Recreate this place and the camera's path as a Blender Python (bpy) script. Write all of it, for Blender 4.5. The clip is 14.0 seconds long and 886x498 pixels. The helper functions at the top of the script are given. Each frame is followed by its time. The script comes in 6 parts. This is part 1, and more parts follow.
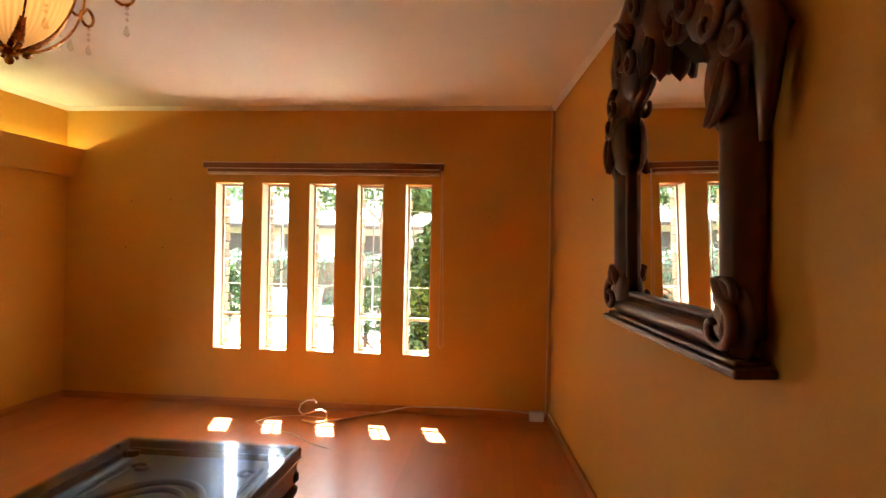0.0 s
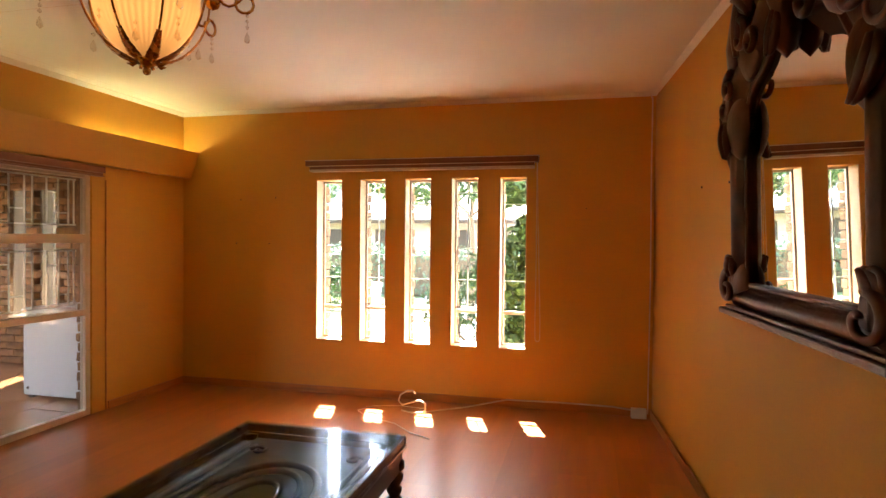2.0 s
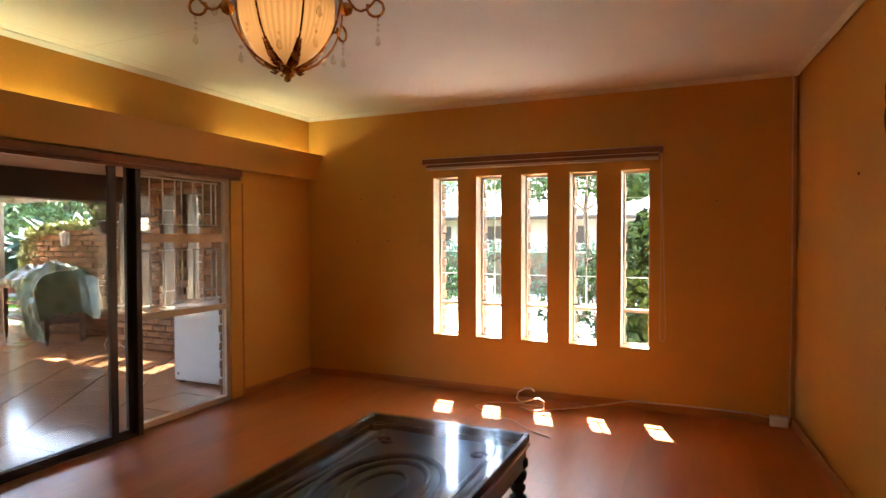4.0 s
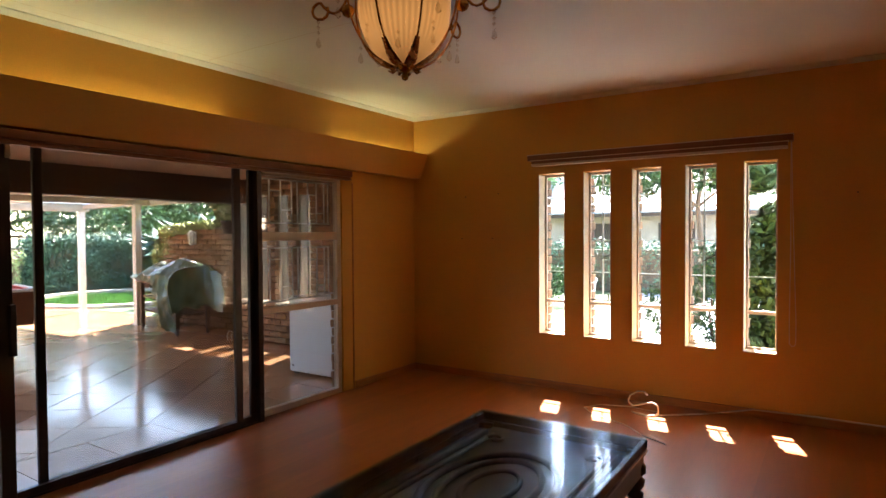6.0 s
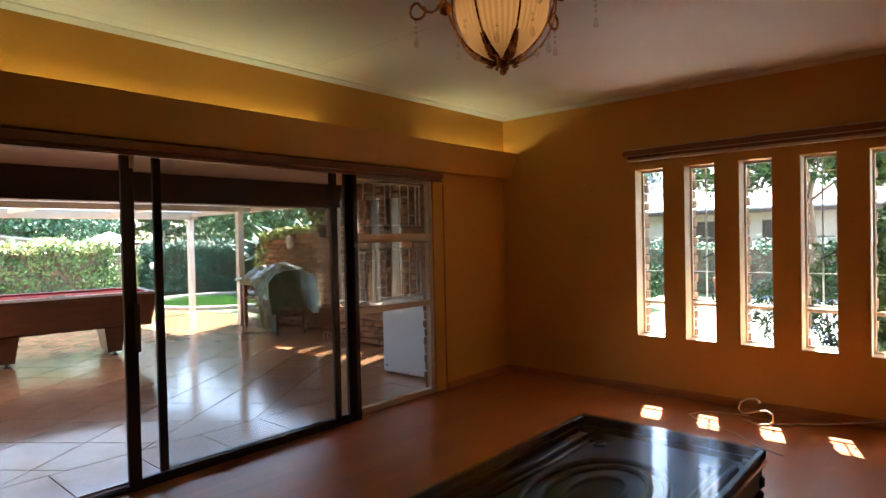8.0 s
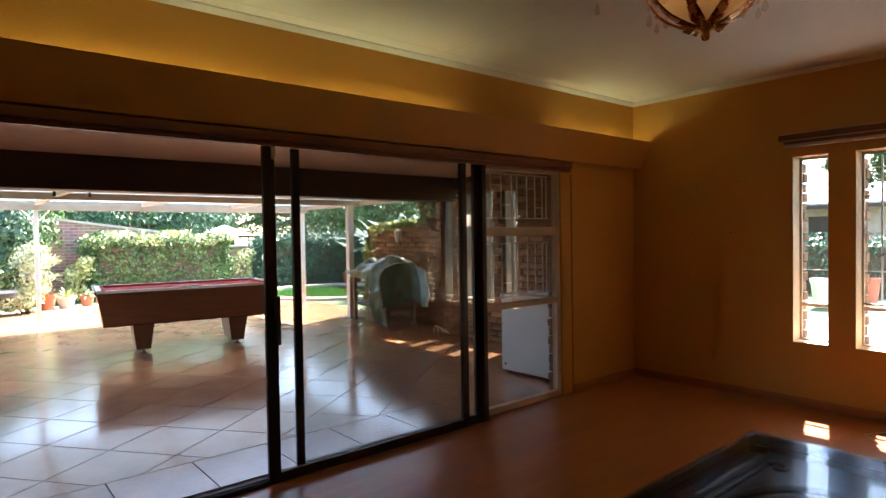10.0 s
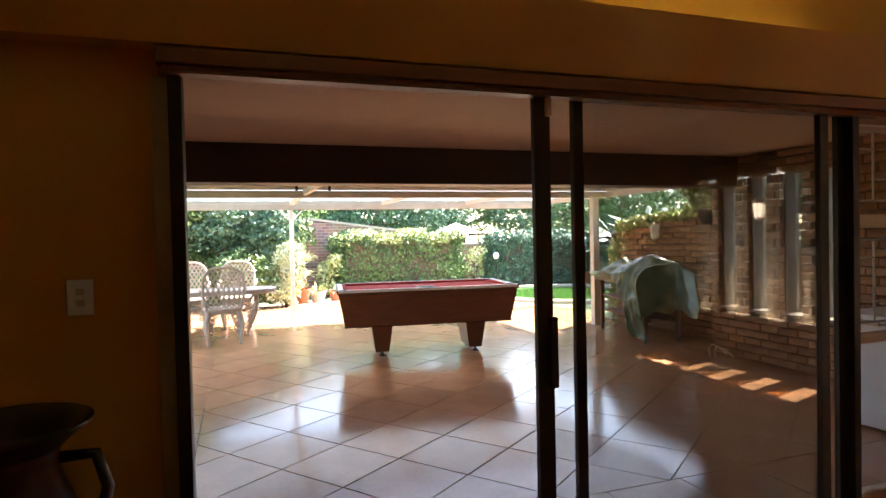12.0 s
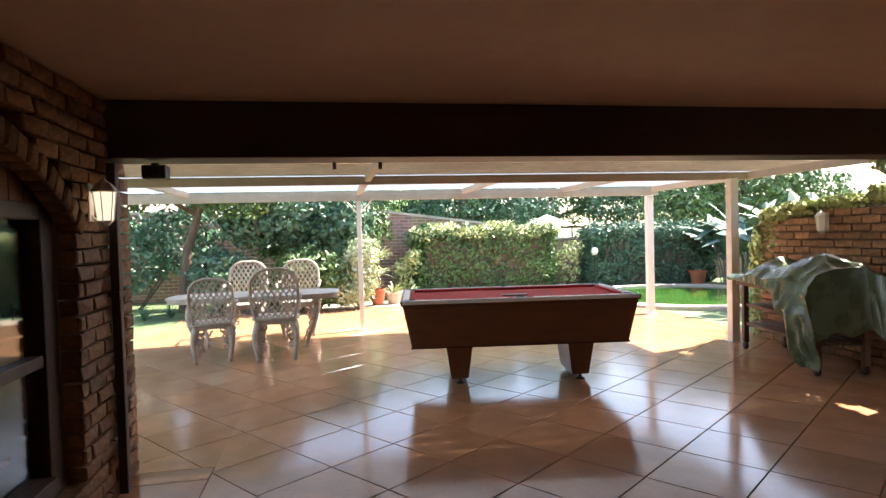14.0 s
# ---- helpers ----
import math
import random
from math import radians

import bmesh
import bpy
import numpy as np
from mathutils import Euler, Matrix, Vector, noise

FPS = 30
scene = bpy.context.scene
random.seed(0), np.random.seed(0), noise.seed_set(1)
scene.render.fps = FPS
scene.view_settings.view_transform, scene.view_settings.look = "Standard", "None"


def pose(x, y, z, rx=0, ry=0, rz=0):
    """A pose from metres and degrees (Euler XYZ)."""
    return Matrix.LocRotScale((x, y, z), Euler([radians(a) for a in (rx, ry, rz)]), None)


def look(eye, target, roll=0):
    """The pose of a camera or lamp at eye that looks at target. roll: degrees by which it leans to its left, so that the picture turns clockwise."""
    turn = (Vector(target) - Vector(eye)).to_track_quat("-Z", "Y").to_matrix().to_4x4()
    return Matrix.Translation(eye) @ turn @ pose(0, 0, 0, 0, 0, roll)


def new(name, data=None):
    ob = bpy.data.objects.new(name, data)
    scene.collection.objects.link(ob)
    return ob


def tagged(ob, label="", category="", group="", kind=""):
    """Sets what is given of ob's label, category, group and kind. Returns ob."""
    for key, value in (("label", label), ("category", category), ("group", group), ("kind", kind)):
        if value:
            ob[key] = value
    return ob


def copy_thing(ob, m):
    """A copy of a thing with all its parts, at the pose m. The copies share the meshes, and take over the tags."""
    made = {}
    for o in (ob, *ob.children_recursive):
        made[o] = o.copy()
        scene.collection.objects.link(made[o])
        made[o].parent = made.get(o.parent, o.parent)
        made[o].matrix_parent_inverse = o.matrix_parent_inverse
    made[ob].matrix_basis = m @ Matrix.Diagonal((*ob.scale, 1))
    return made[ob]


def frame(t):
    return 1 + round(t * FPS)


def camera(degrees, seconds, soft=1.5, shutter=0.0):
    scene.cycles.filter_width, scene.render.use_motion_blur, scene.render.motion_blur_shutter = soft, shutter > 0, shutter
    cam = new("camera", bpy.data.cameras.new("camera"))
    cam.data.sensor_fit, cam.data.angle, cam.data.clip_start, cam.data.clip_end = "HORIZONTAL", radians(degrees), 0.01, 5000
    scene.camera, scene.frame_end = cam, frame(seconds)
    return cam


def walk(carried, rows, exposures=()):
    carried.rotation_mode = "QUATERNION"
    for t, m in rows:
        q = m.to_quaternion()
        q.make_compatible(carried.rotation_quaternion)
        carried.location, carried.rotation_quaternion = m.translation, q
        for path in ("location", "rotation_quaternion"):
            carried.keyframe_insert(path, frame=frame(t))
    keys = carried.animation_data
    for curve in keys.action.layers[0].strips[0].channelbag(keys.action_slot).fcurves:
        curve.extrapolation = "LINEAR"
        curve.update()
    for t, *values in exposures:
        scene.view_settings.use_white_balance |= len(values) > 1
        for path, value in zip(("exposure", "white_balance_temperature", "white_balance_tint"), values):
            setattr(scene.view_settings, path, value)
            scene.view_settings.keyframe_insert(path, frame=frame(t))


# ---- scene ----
cam = camera(73.19, 14.0)
PATH = [
    (0, (0.653, 0.499, 1.572), (0.464, 2.490, 1.563), 1.23),
    (0.5, (0.631, 0.497, 1.570), (0.395, 2.483, 1.555), 0.92),
    (1, (0.609, 0.494, 1.568), (0.302, 2.470, 1.543), 0.79),
    (1.5, (0.587, 0.491, 1.566), (0.199, 2.453, 1.529), 0.57),
    (2, (0.565, 0.488, 1.564), (0.094, 2.432, 1.530), 0.52),
    (2.5, (0.543, 0.486, 1.562), (-0.018, 2.405, 1.519), 0.33),
    (3, (0.522, 0.483, 1.560), (-0.113, 2.379, 1.523), 0.24),
    (3.5, (0.500, 0.480, 1.558), (-0.227, 2.343, 1.509), 0.04),
    (4, (0.478, 0.477, 1.556), (-0.332, 2.306, 1.511), -0.10),
    (6.5, (0.369, 0.464, 1.546), (-0.786, 2.095, 1.493), -0.49),
    (7, (0.347, 0.461, 1.544), (-0.866, 2.050, 1.491), -0.67),
    (9.3, (0.167, 0.421, 1.506), (-1.276, 1.805, 1.465), -1.07),
    (9.5, (0.105, 0.408, 1.524), (-1.357, 1.772, 1.475), -0.88),
    (10, (-0.085, 0.403, 1.524), (-1.616, 1.688, 1.475), -0.93),
    (10.5, (-0.347, 0.474, 1.510), (-1.963, 1.651, 1.461), -0.93),
    (11, (-0.647, 0.578, 1.518), (-2.389, 1.559, 1.474), -0.92),
    (11.5, (-0.976, 0.642, 1.517), (-2.820, 1.416, 1.473), -1.00),
    (12, (-1.332, 0.729, 1.508), (-3.223, 1.378, 1.466), -1.30),
    (12.5, (-1.667, 0.854, 1.509), (-3.595, 1.382, 1.468), -0.74),
    (13, (-2.090, 0.990, 1.522), (-4.038, 1.440, 1.464), -1.55),
    (13.5, (-2.520, 1.090, 1.528), (-4.473, 1.515, 1.469), -1.69),
    (14, (-2.958, 1.216, 1.526), (-4.923, 1.582, 1.468), -1.62),
]
EXPOSURES = [(0.0, 5.15, 8400, 19), (3.0, 4.98, 7750, 18), (4.0, 4.68, 7300, 17), (6.5, 3.88, 6950, 17), (7.0, 3.82, 6900, 16), (9.5, 3.4, 6900, 15),
             (10.5, 3.35, 7050, 16), (12.0, 3.45, 7550, 17), (12.5, 3.3, 7450, 17), (13.0, 3.1, 7400, 16), (14.0, 2.6, 7350, 16)]
walk(cam, [(t, look(eye, target, roll)) for t, eye, target, roll in PATH], EXPOSURES)

# ---- light ----
SUN_TO = Vector((-0.30, 0.95, 1.18)).normalized()
world = bpy.data.worlds.new("world")
scene.world = world
world.use_nodes = True
wn = world.node_tree.nodes
sky = wn.new("ShaderNodeTexSky")
sky.sky_type, sky.sun_disc = "NISHITA", False
sky.sun_elevation = math.asin(SUN_TO.z)
sky.sun_rotation = math.atan2(SUN_TO.x, SUN_TO.y)
wn["Background"].inputs["Strength"].default_value = 0.15
world.node_tree.links.new(sky.outputs[0], wn["Background"].inputs["Color"])
sun = new("sun", bpy.data.lights.new("sun", "SUN"))
sun.data.energy, sun.data.angle, sun.data.color = 5.0, radians(0.5), (1.0, 0.97, 0.91)
sun.matrix_world = look((0, 0, 20), Vector((0, 0, 20)) - SUN_TO)


# ---- mesh helpers ----
def box(bm, x0, x1, y0, y1, z0, z1, bevel=0.0):
    vs = [bm.verts.new(p) for p in ((x0, y0, z0), (x1, y0, z0), (x1, y1, z0), (x0, y1, z0), (x0, y0, z1), (x1, y0, z1), (x1, y1, z1), (x0, y1, z1))]
    fs = [bm.faces.new([vs[i] for i in q]) for q in ((3, 2, 1, 0), (4, 5, 6, 7), (0, 1, 5, 4), (1, 2, 6, 5), (2, 3, 7, 6), (3, 0, 4, 7))]
    if bevel:
        es = list({e for f in fs for e in f.edges})
        bmesh.ops.bevel(bm, geom=es, offset=bevel, segments=2, profile=0.5, affect="EDGES")
    return vs


def tube(bm, pts, r, n=8, cap=True, taper=None):
    """A round bar along pts; r a radius, taper a list of radii."""
    pts = [Vector(p) for p in pts]
    rings, a = [], None
    for i, p in enumerate(pts):
        d = (pts[min(i + 1, len(pts) - 1)] - pts[max(i - 1, 0)]).normalized()
        if a is None:
            a = d.cross(Vector((1, 0, 0)) if abs(d.x) < 0.8 else Vector((0, 0, 1)))
        a = (a - d * a.dot(d)).normalized()           # carried along without twist
        b = d.cross(a)
        rr = taper[i] if taper else r
        rings.append([bm.verts.new(p + rr * (math.cos(k * math.tau / n) * a + math.sin(k * math.tau / n) * b)) for k in range(n)])
    for u, v in zip(rings, rings[1:]):
        for k in range(n):
            bm.faces.new((u[k], u[(k + 1) % n], v[(k + 1) % n], v[k]))
    if cap:
        bm.faces.new(rings[0][::-1])
        bm.faces.new(rings[-1])


def lathe(bm, prof, n=24, at=(0, 0, 0), squash=1.0):
    """A turned body from (radius, z) pairs."""
    rings = [[bm.verts.new((at[0] + r * math.cos(k * math.tau / n), at[1] + r * squash * math.sin(k * math.tau / n), at[2] + z)) for k in range(n)] for r, z in prof]
    for u, v in zip(rings, rings[1:]):
        for k in range(n):
            bm.faces.new((u[k], u[(k + 1) % n], v[(k + 1) % n], v[k]))
    if prof[0][0] > 1e-4:
        bm.faces.new(rings[0][::-1])
    if prof[-1][0] > 1e-4:
        bm.faces.new(rings[-1])


def prism(bm, outline, axis, a, b):
    """An outline in a plane, drawn out from a to b along axis ('x', 'y' or 'z')."""
    def at(p, d):
        return {"x": (d, p[0], p[1]), "y": (p[0], d, p[1]), "z": (p[0], p[1], d)}[axis]
    u = [bm.verts.new(at(p, a)) for p in outline]
    v = [bm.verts.new(at(p, b)) for p in outline]
    bm.faces.new(u[::-1])
    bm.faces.new(v)
    for i in range(len(u)):
        j = (i + 1) % len(u)
        bm.faces.new((u[i], u[j], v[j], v[i]))


def mesh_of(bm, name, material, smooth=False):
    bmesh.ops.recalc_face_normals(bm, faces=bm.faces)
    me = bpy.data.meshes.new(name)
    bm.to_mesh(me)
    bm.free()
    me.materials.append(material)
    if smooth:
        me.polygons.foreach_set("use_smooth", [True] * len(me.polygons))
    return me


def part(name, bm, material, parent, label="", smooth=False):
    ob = new(name, mesh_of(bm, name, material, smooth))
    ob.parent = parent
    if label:
        tagged(ob, label)
    return ob


def boxpart(name, b, material, parent, label="", bevel=0.0):
    bm = bmesh.new()
    box(bm, *b, bevel=bevel)
    return part(name, bm, material, parent, label)


def thing(name, at, label, category, group="", kind="", rz=0.0):
    ob = new(name)
    ob.empty_display_size = 0.1
    ob.matrix_basis = pose(*at, 0, 0, rz)
    return tagged(ob, label, category, group, kind)


def structure(name, bm, material, label, category, smooth=False):
    return tagged(new(name, mesh_of(bm, name, material, smooth)), label, category, kind="structure")


def slabs(bm, axis, d0, d1, u0, u1, z0, z1, holes):
    """A wall across axis from d0 to d1, along u and z, with holes (ua, ub, za, zb) side by side in u."""
    def put(a, b, c, d):
        if b - a > 1e-4 and d - c > 1e-4:
            if axis == "x":
                box(bm, d0, d1, a, b, c, d)
            else:
                box(bm, a, b, d0, d1, c, d)
    u = u0
    for a, b, c, d in sorted(holes):
        put(u, a, z0, z1)
        put(a, b, z0, c)
        put(a, b, d, z1)
        u = b
    put(u, u1, z0, z1)


# ---- materials ----
def shader(name, colour, rough=0.5, metal=0.0, var=0.12, scale=6.0, grain=0.05, grain_scale=120.0, bump=0.1, second=None, stretch=(1, 1, 1), island=0.0, coat=0.0, obj_random=0.0, spec=0.5, swing=0.08):
    """A surface with blotches (var at scale), fine grain and relief; second is a colour blended in by the blotches."""
    m = bpy.data.materials.new(name)
    m.use_nodes = True
    n, l = m.node_tree.nodes, m.node_tree.links
    b = n["Principled BSDF"]
    b.inputs["Roughness"].default_value, b.inputs["Metallic"].default_value = rough, metal
    b.inputs["Coat Weight"].default_value = coat
    b.inputs["Specular IOR Level"].default_value = spec
    tc, mp = n.new("ShaderNodeTexCoord"), n.new("ShaderNodeMapping")
    mp.inputs["Scale"].default_value = stretch
    l.new(tc.outputs["Object"], mp.inputs["Vector"])
    big, fine = n.new("ShaderNodeTexNoise"), n.new("ShaderNodeTexNoise")
    for t, s, d in ((big, scale, 5), (fine, grain_scale, 3)):
        t.inputs["Scale"].default_value, t.inputs["Detail"].default_value = s, d
        l.new(mp.outputs[0], t.inputs["Vector"])
    mix = n.new("ShaderNodeMix")
    mix.data_type = "RGBA"
    dark = second or tuple(c * (1 - 2 * var) for c in colour)
    mix.inputs[6].default_value, mix.inputs[7].default_value = (*dark, 1), (*colour, 1)
    ramp = n.new("ShaderNodeMapRange")
    ramp.inputs[1].default_value, ramp.inputs[2].default_value = 0.32, 0.68
    l.new(big.outputs[0], ramp.inputs[0])
    l.new(ramp.outputs[0], mix.inputs[0])
    out = mix.outputs[2]
    hsv = n.new("ShaderNodeHueSaturation")
    val = n.new("ShaderNodeMapRange")
    val.inputs[3].default_value, val.inputs[4].default_value = 1 - grain * 3, 1 + grain * 3
    l.new(fine.outputs[0], val.inputs[0])
    last = val.outputs[0]
    for amount, kind, socket in ((island, "ShaderNodeNewGeometry", "Random Per Island"), (obj_random, "ShaderNodeObjectInfo", "Random")):
        if amount:
            src, rng, mul = n.new(kind), n.new("ShaderNodeMapRange"), n.new("ShaderNodeMath")
            rng.inputs[3].default_value, rng.inputs[4].default_value = 1 - amount, 1 + amount
            l.new(src.outputs[socket], rng.inputs[0])
            mul.operation = "MULTIPLY"
            l.new(last, mul.inputs[0])
            l.new(rng.outputs[0], mul.inputs[1])
            last = mul.outputs[0]
    l.new(last, hsv.inputs["Value"])
    l.new(out, hsv.inputs["Color"])
    l.new(hsv.outputs[0], b.inputs["Base Color"])
    rr = n.new("ShaderNodeMapRange")
    rr.inputs[3].default_value, rr.inputs[4].default_value = max(0.02, rough - swing), min(1, rough + swing)
    l.new(big.outputs[0], rr.inputs[0])
    l.new(rr.outputs[0], b.inputs["Roughness"])
    if bump:
        bp = n.new("ShaderNodeBump")
        bp.inputs["Strength"].default_value, bp.inputs["Distance"].default_value = bump, 0.004
        l.new(fine.outputs[0], bp.inputs["Height"])
        l.new(bp.outputs[0], b.inputs["Normal"])
    return m


def glass(name, tint=(0.93, 0.96, 0.95), strength=1.0):
    m = bpy.data.materials.new(name)
    m.use_nodes = True
    n, l = m.node_tree.nodes, m.node_tree.links
    n.remove(n["Principled BSDF"])
    tr, gl, fr, mx = n.new("ShaderNodeBsdfTransparent"), n.new("ShaderNodeBsdfGlossy"), n.new("ShaderNodeLayerWeight"), n.new("ShaderNodeMixShader")
    tr.inputs[0].default_value = (*tint, 1)
    gl.inputs["Roughness"].default_value = 0.0
    fr.inputs[0].default_value = 0.5
    pw, sc = n.new("ShaderNodeMath"), n.new("ShaderNodeMath")
    pw.operation, sc.operation = "POWER", "MULTIPLY_ADD"
    pw.inputs[1].default_value = 4.0
    sc.inputs[1].default_value, sc.inputs[2].default_value = 0.8 * strength, 0.03 * strength
    l.new(fr.outputs["Facing"], pw.inputs[0])
    l.new(pw.outputs[0], sc.inputs[0])
    l.new(sc.outputs[0], mx.inputs[0])
    l.new(tr.outputs[0], mx.inputs[1])
    l.new(gl.outputs[0], mx.inputs[2])
    l.new(mx.outputs[0], n["Material Output"].inputs[0])
    return m


def glow(name, colour, strength):
    m = bpy.data.materials.new(name)
    m.use_nodes = True
    b = m.node_tree.nodes["Principled BSDF"]
    b.inputs["Base Color"].default_value = (0.8, 0.8, 0.8, 1)
    b.inputs["Emission Color"].default_value = (*colour, 1)
    b.inputs["Emission Strength"].default_value = strength
    return m


M_WALL = shader("ochre_wall_paint", (0.67, 0.325, 0.052), 0.62, var=0.05, scale=1.3, grain=0.02, grain_scale=90, bump=0.12)
M_CEIL = shader("white_ceiling_board", (0.78, 0.75, 0.70), 0.8, var=0.03, scale=1.0, grain=0.01, bump=0.05)
M_SKIRT = shader("stained_skirting_wood", (0.52, 0.20, 0.05), 0.4, var=0.15, scale=3, stretch=(1, 1, 8))
M_PLANK = shader("red_laminate_plank", (0.46, 0.135, 0.030), 0.30, var=0.08, scale=1.6, grain=0.03, grain_scale=26, bump=0.0, stretch=(9, 1, 9), obj_random=0.09, swing=0.0)
M_JOINT = shader("dark_floor_joint", (0.10, 0.03, 0.012), 0.6)
M_TILE = shader("buff_ceramic_tile", (0.46, 0.245, 0.135), 0.12, var=0.10, scale=3.0, grain=0.04, grain_scale=30, bump=0.03, obj_random=0.10, swing=0.05, spec=0.3)
M_TILE_STUFF = shader("buff_ceramic_tile_far", (0.46, 0.245, 0.135), 0.12, var=0.10, scale=3.0, grain=0.04, grain_scale=30, bump=0.03, island=0.10, swing=0.05, spec=0.3)
M_GROUT = shader("grey_brown_grout", (0.12, 0.085, 0.06), 0.9, bump=0.3)
M_BRICK = shader("rough_clinker_brick", (0.33, 0.18, 0.09), 0.85, var=0.2, scale=14, grain=0.12, grain_scale=60, bump=0.9, second=(0.15, 0.075, 0.04), obj_random=0.28)
M_BRICK_STUFF = shader("rough_clinker_brick_joined", (0.33, 0.18, 0.09), 0.85, var=0.2, scale=14, grain=0.12, grain_scale=60, bump=0.9, second=(0.15, 0.075, 0.04), island=0.28)
M_MORTAR = shader("grey_mortar", (0.22, 0.17, 0.13), 0.95, bump=0.5, var=0.1)
M_DARKWOOD = shader("dark_stained_beam_wood", (0.07, 0.032, 0.016), 0.5, var=0.2, scale=3, grain=0.1, grain_scale=60, stretch=(1, 0.15, 1))
M_MAHOG = shader("carved_dark_mahogany", (0.10, 0.024, 0.009), 0.34, var=0.2, scale=9, grain=0.05, grain_scale=34, bump=0.45, spec=0.36)
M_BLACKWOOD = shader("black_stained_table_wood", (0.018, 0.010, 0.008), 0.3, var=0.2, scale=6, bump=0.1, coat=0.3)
# Dusty speckled lacquer; the blue paints in window sheen over the tabletop.
M_TRAY = shader("dusty_lacquer_blue_sheen", (0.060, 0.095, 0.145), 0.34, var=0.3, scale=5, grain=0.22, grain_scale=55, bump=0.35, second=(0.022, 0.036, 0.060), spec=0.4)
M_BRONZE = shader("bronze_anodised_frame", (0.05, 0.029, 0.019), 0.48, metal=0.25, var=0.08, bump=0.02)
M_WHITEPAINT = shader("white_gloss_paint", (0.78, 0.76, 0.72), 0.35, var=0.04, bump=0.05)
M_CREAM = shader("cream_frame_paint", (0.62, 0.47, 0.34), 0.45, var=0.06, bump=0.05)
M_TRIM = shader("brown_blind_wood", (0.24, 0.085, 0.035), 0.45, var=0.12, scale=4, stretch=(1, 0.2, 6), bump=0.06)
M_PATIOCEIL = shader("cream_patio_ceiling", (0.60, 0.40, 0.28), 0.75, var=0.04, bump=0.05)
M_GLASS = glass("clear_window_glass")
M_TINT = glass("tinted_door_glass", (0.86, 0.87, 0.87))
M_TOPGLASS = glass("table_top_glass", (0.84, 0.92, 0.97), 0.32)


def dusty_sheen(m, amount, scale, stretch):
    """A dusty film and wiped streaks over a glass material; the blue tint paints in window sheen."""
    n, l = m.node_tree.nodes, m.node_tree.links
    out = n["Material Output"]
    under = out.inputs[0].links[0].from_socket
    tc, mp, ns, rg, df, mx = n.new("ShaderNodeTexCoord"), n.new("ShaderNodeMapping"), n.new("ShaderNodeTexNoise"), n.new("ShaderNodeMapRange"), n.new("ShaderNodeBsdfGlossy"), n.new("ShaderNodeMixShader")
    mp.inputs["Scale"].default_value = stretch
    ns.inputs["Scale"].default_value, ns.inputs["Detail"].default_value, ns.inputs["Distortion"].default_value = scale, 8.0, 1.5
    rg.inputs[1].default_value, rg.inputs[2].default_value = 0.35, 0.75
    rg.inputs[3].default_value, rg.inputs[4].default_value = amount * 0.35, amount * 1.6
    # blue gloss colour stands in for the cool haze of window light
    df.inputs[0].default_value = (0.50, 0.64, 0.85, 1)
    df.inputs["Roughness"].default_value = 0.24
    l.new(tc.outputs["Object"], mp.inputs[0])
    l.new(mp.outputs[0], ns.inputs["Vector"])
    l.new(ns.outputs[0], rg.inputs[0])
    l.new(rg.outputs[0], mx.inputs[0])
    l.new(under, mx.inputs[1])
    l.new(df.outputs[0], mx.inputs[2])
    l.new(mx.outputs[0], out.inputs[0])


dusty_sheen(M_TOPGLASS, 0.06, 3.0, (1.0, 0.5, 1.0))
# Grey tint put into the patio slit panes to dim sun and view.
M_DIMPANE = glass("sun_dimming_pane", (0.55, 0.55, 0.54))
M_MIRROR = bpy.data.materials.new("silvered_mirror")
M_MIRROR.use_nodes = True
_b = M_MIRROR.node_tree.nodes["Principled BSDF"]
_b.inputs["Base Color"].default_value, _b.inputs["Metallic"].default_value, _b.inputs["Roughness"].default_value = (0.86, 0.86, 0.84, 1), 1, 0.01
M_BRASS = shader("aged_brass", (0.62, 0.30, 0.07), 0.26, metal=0.95, var=0.2, scale=20, bump=0.05)
M_COVE = glow("cove_tube", (0.80, 1.0, 0.58), 1.2)
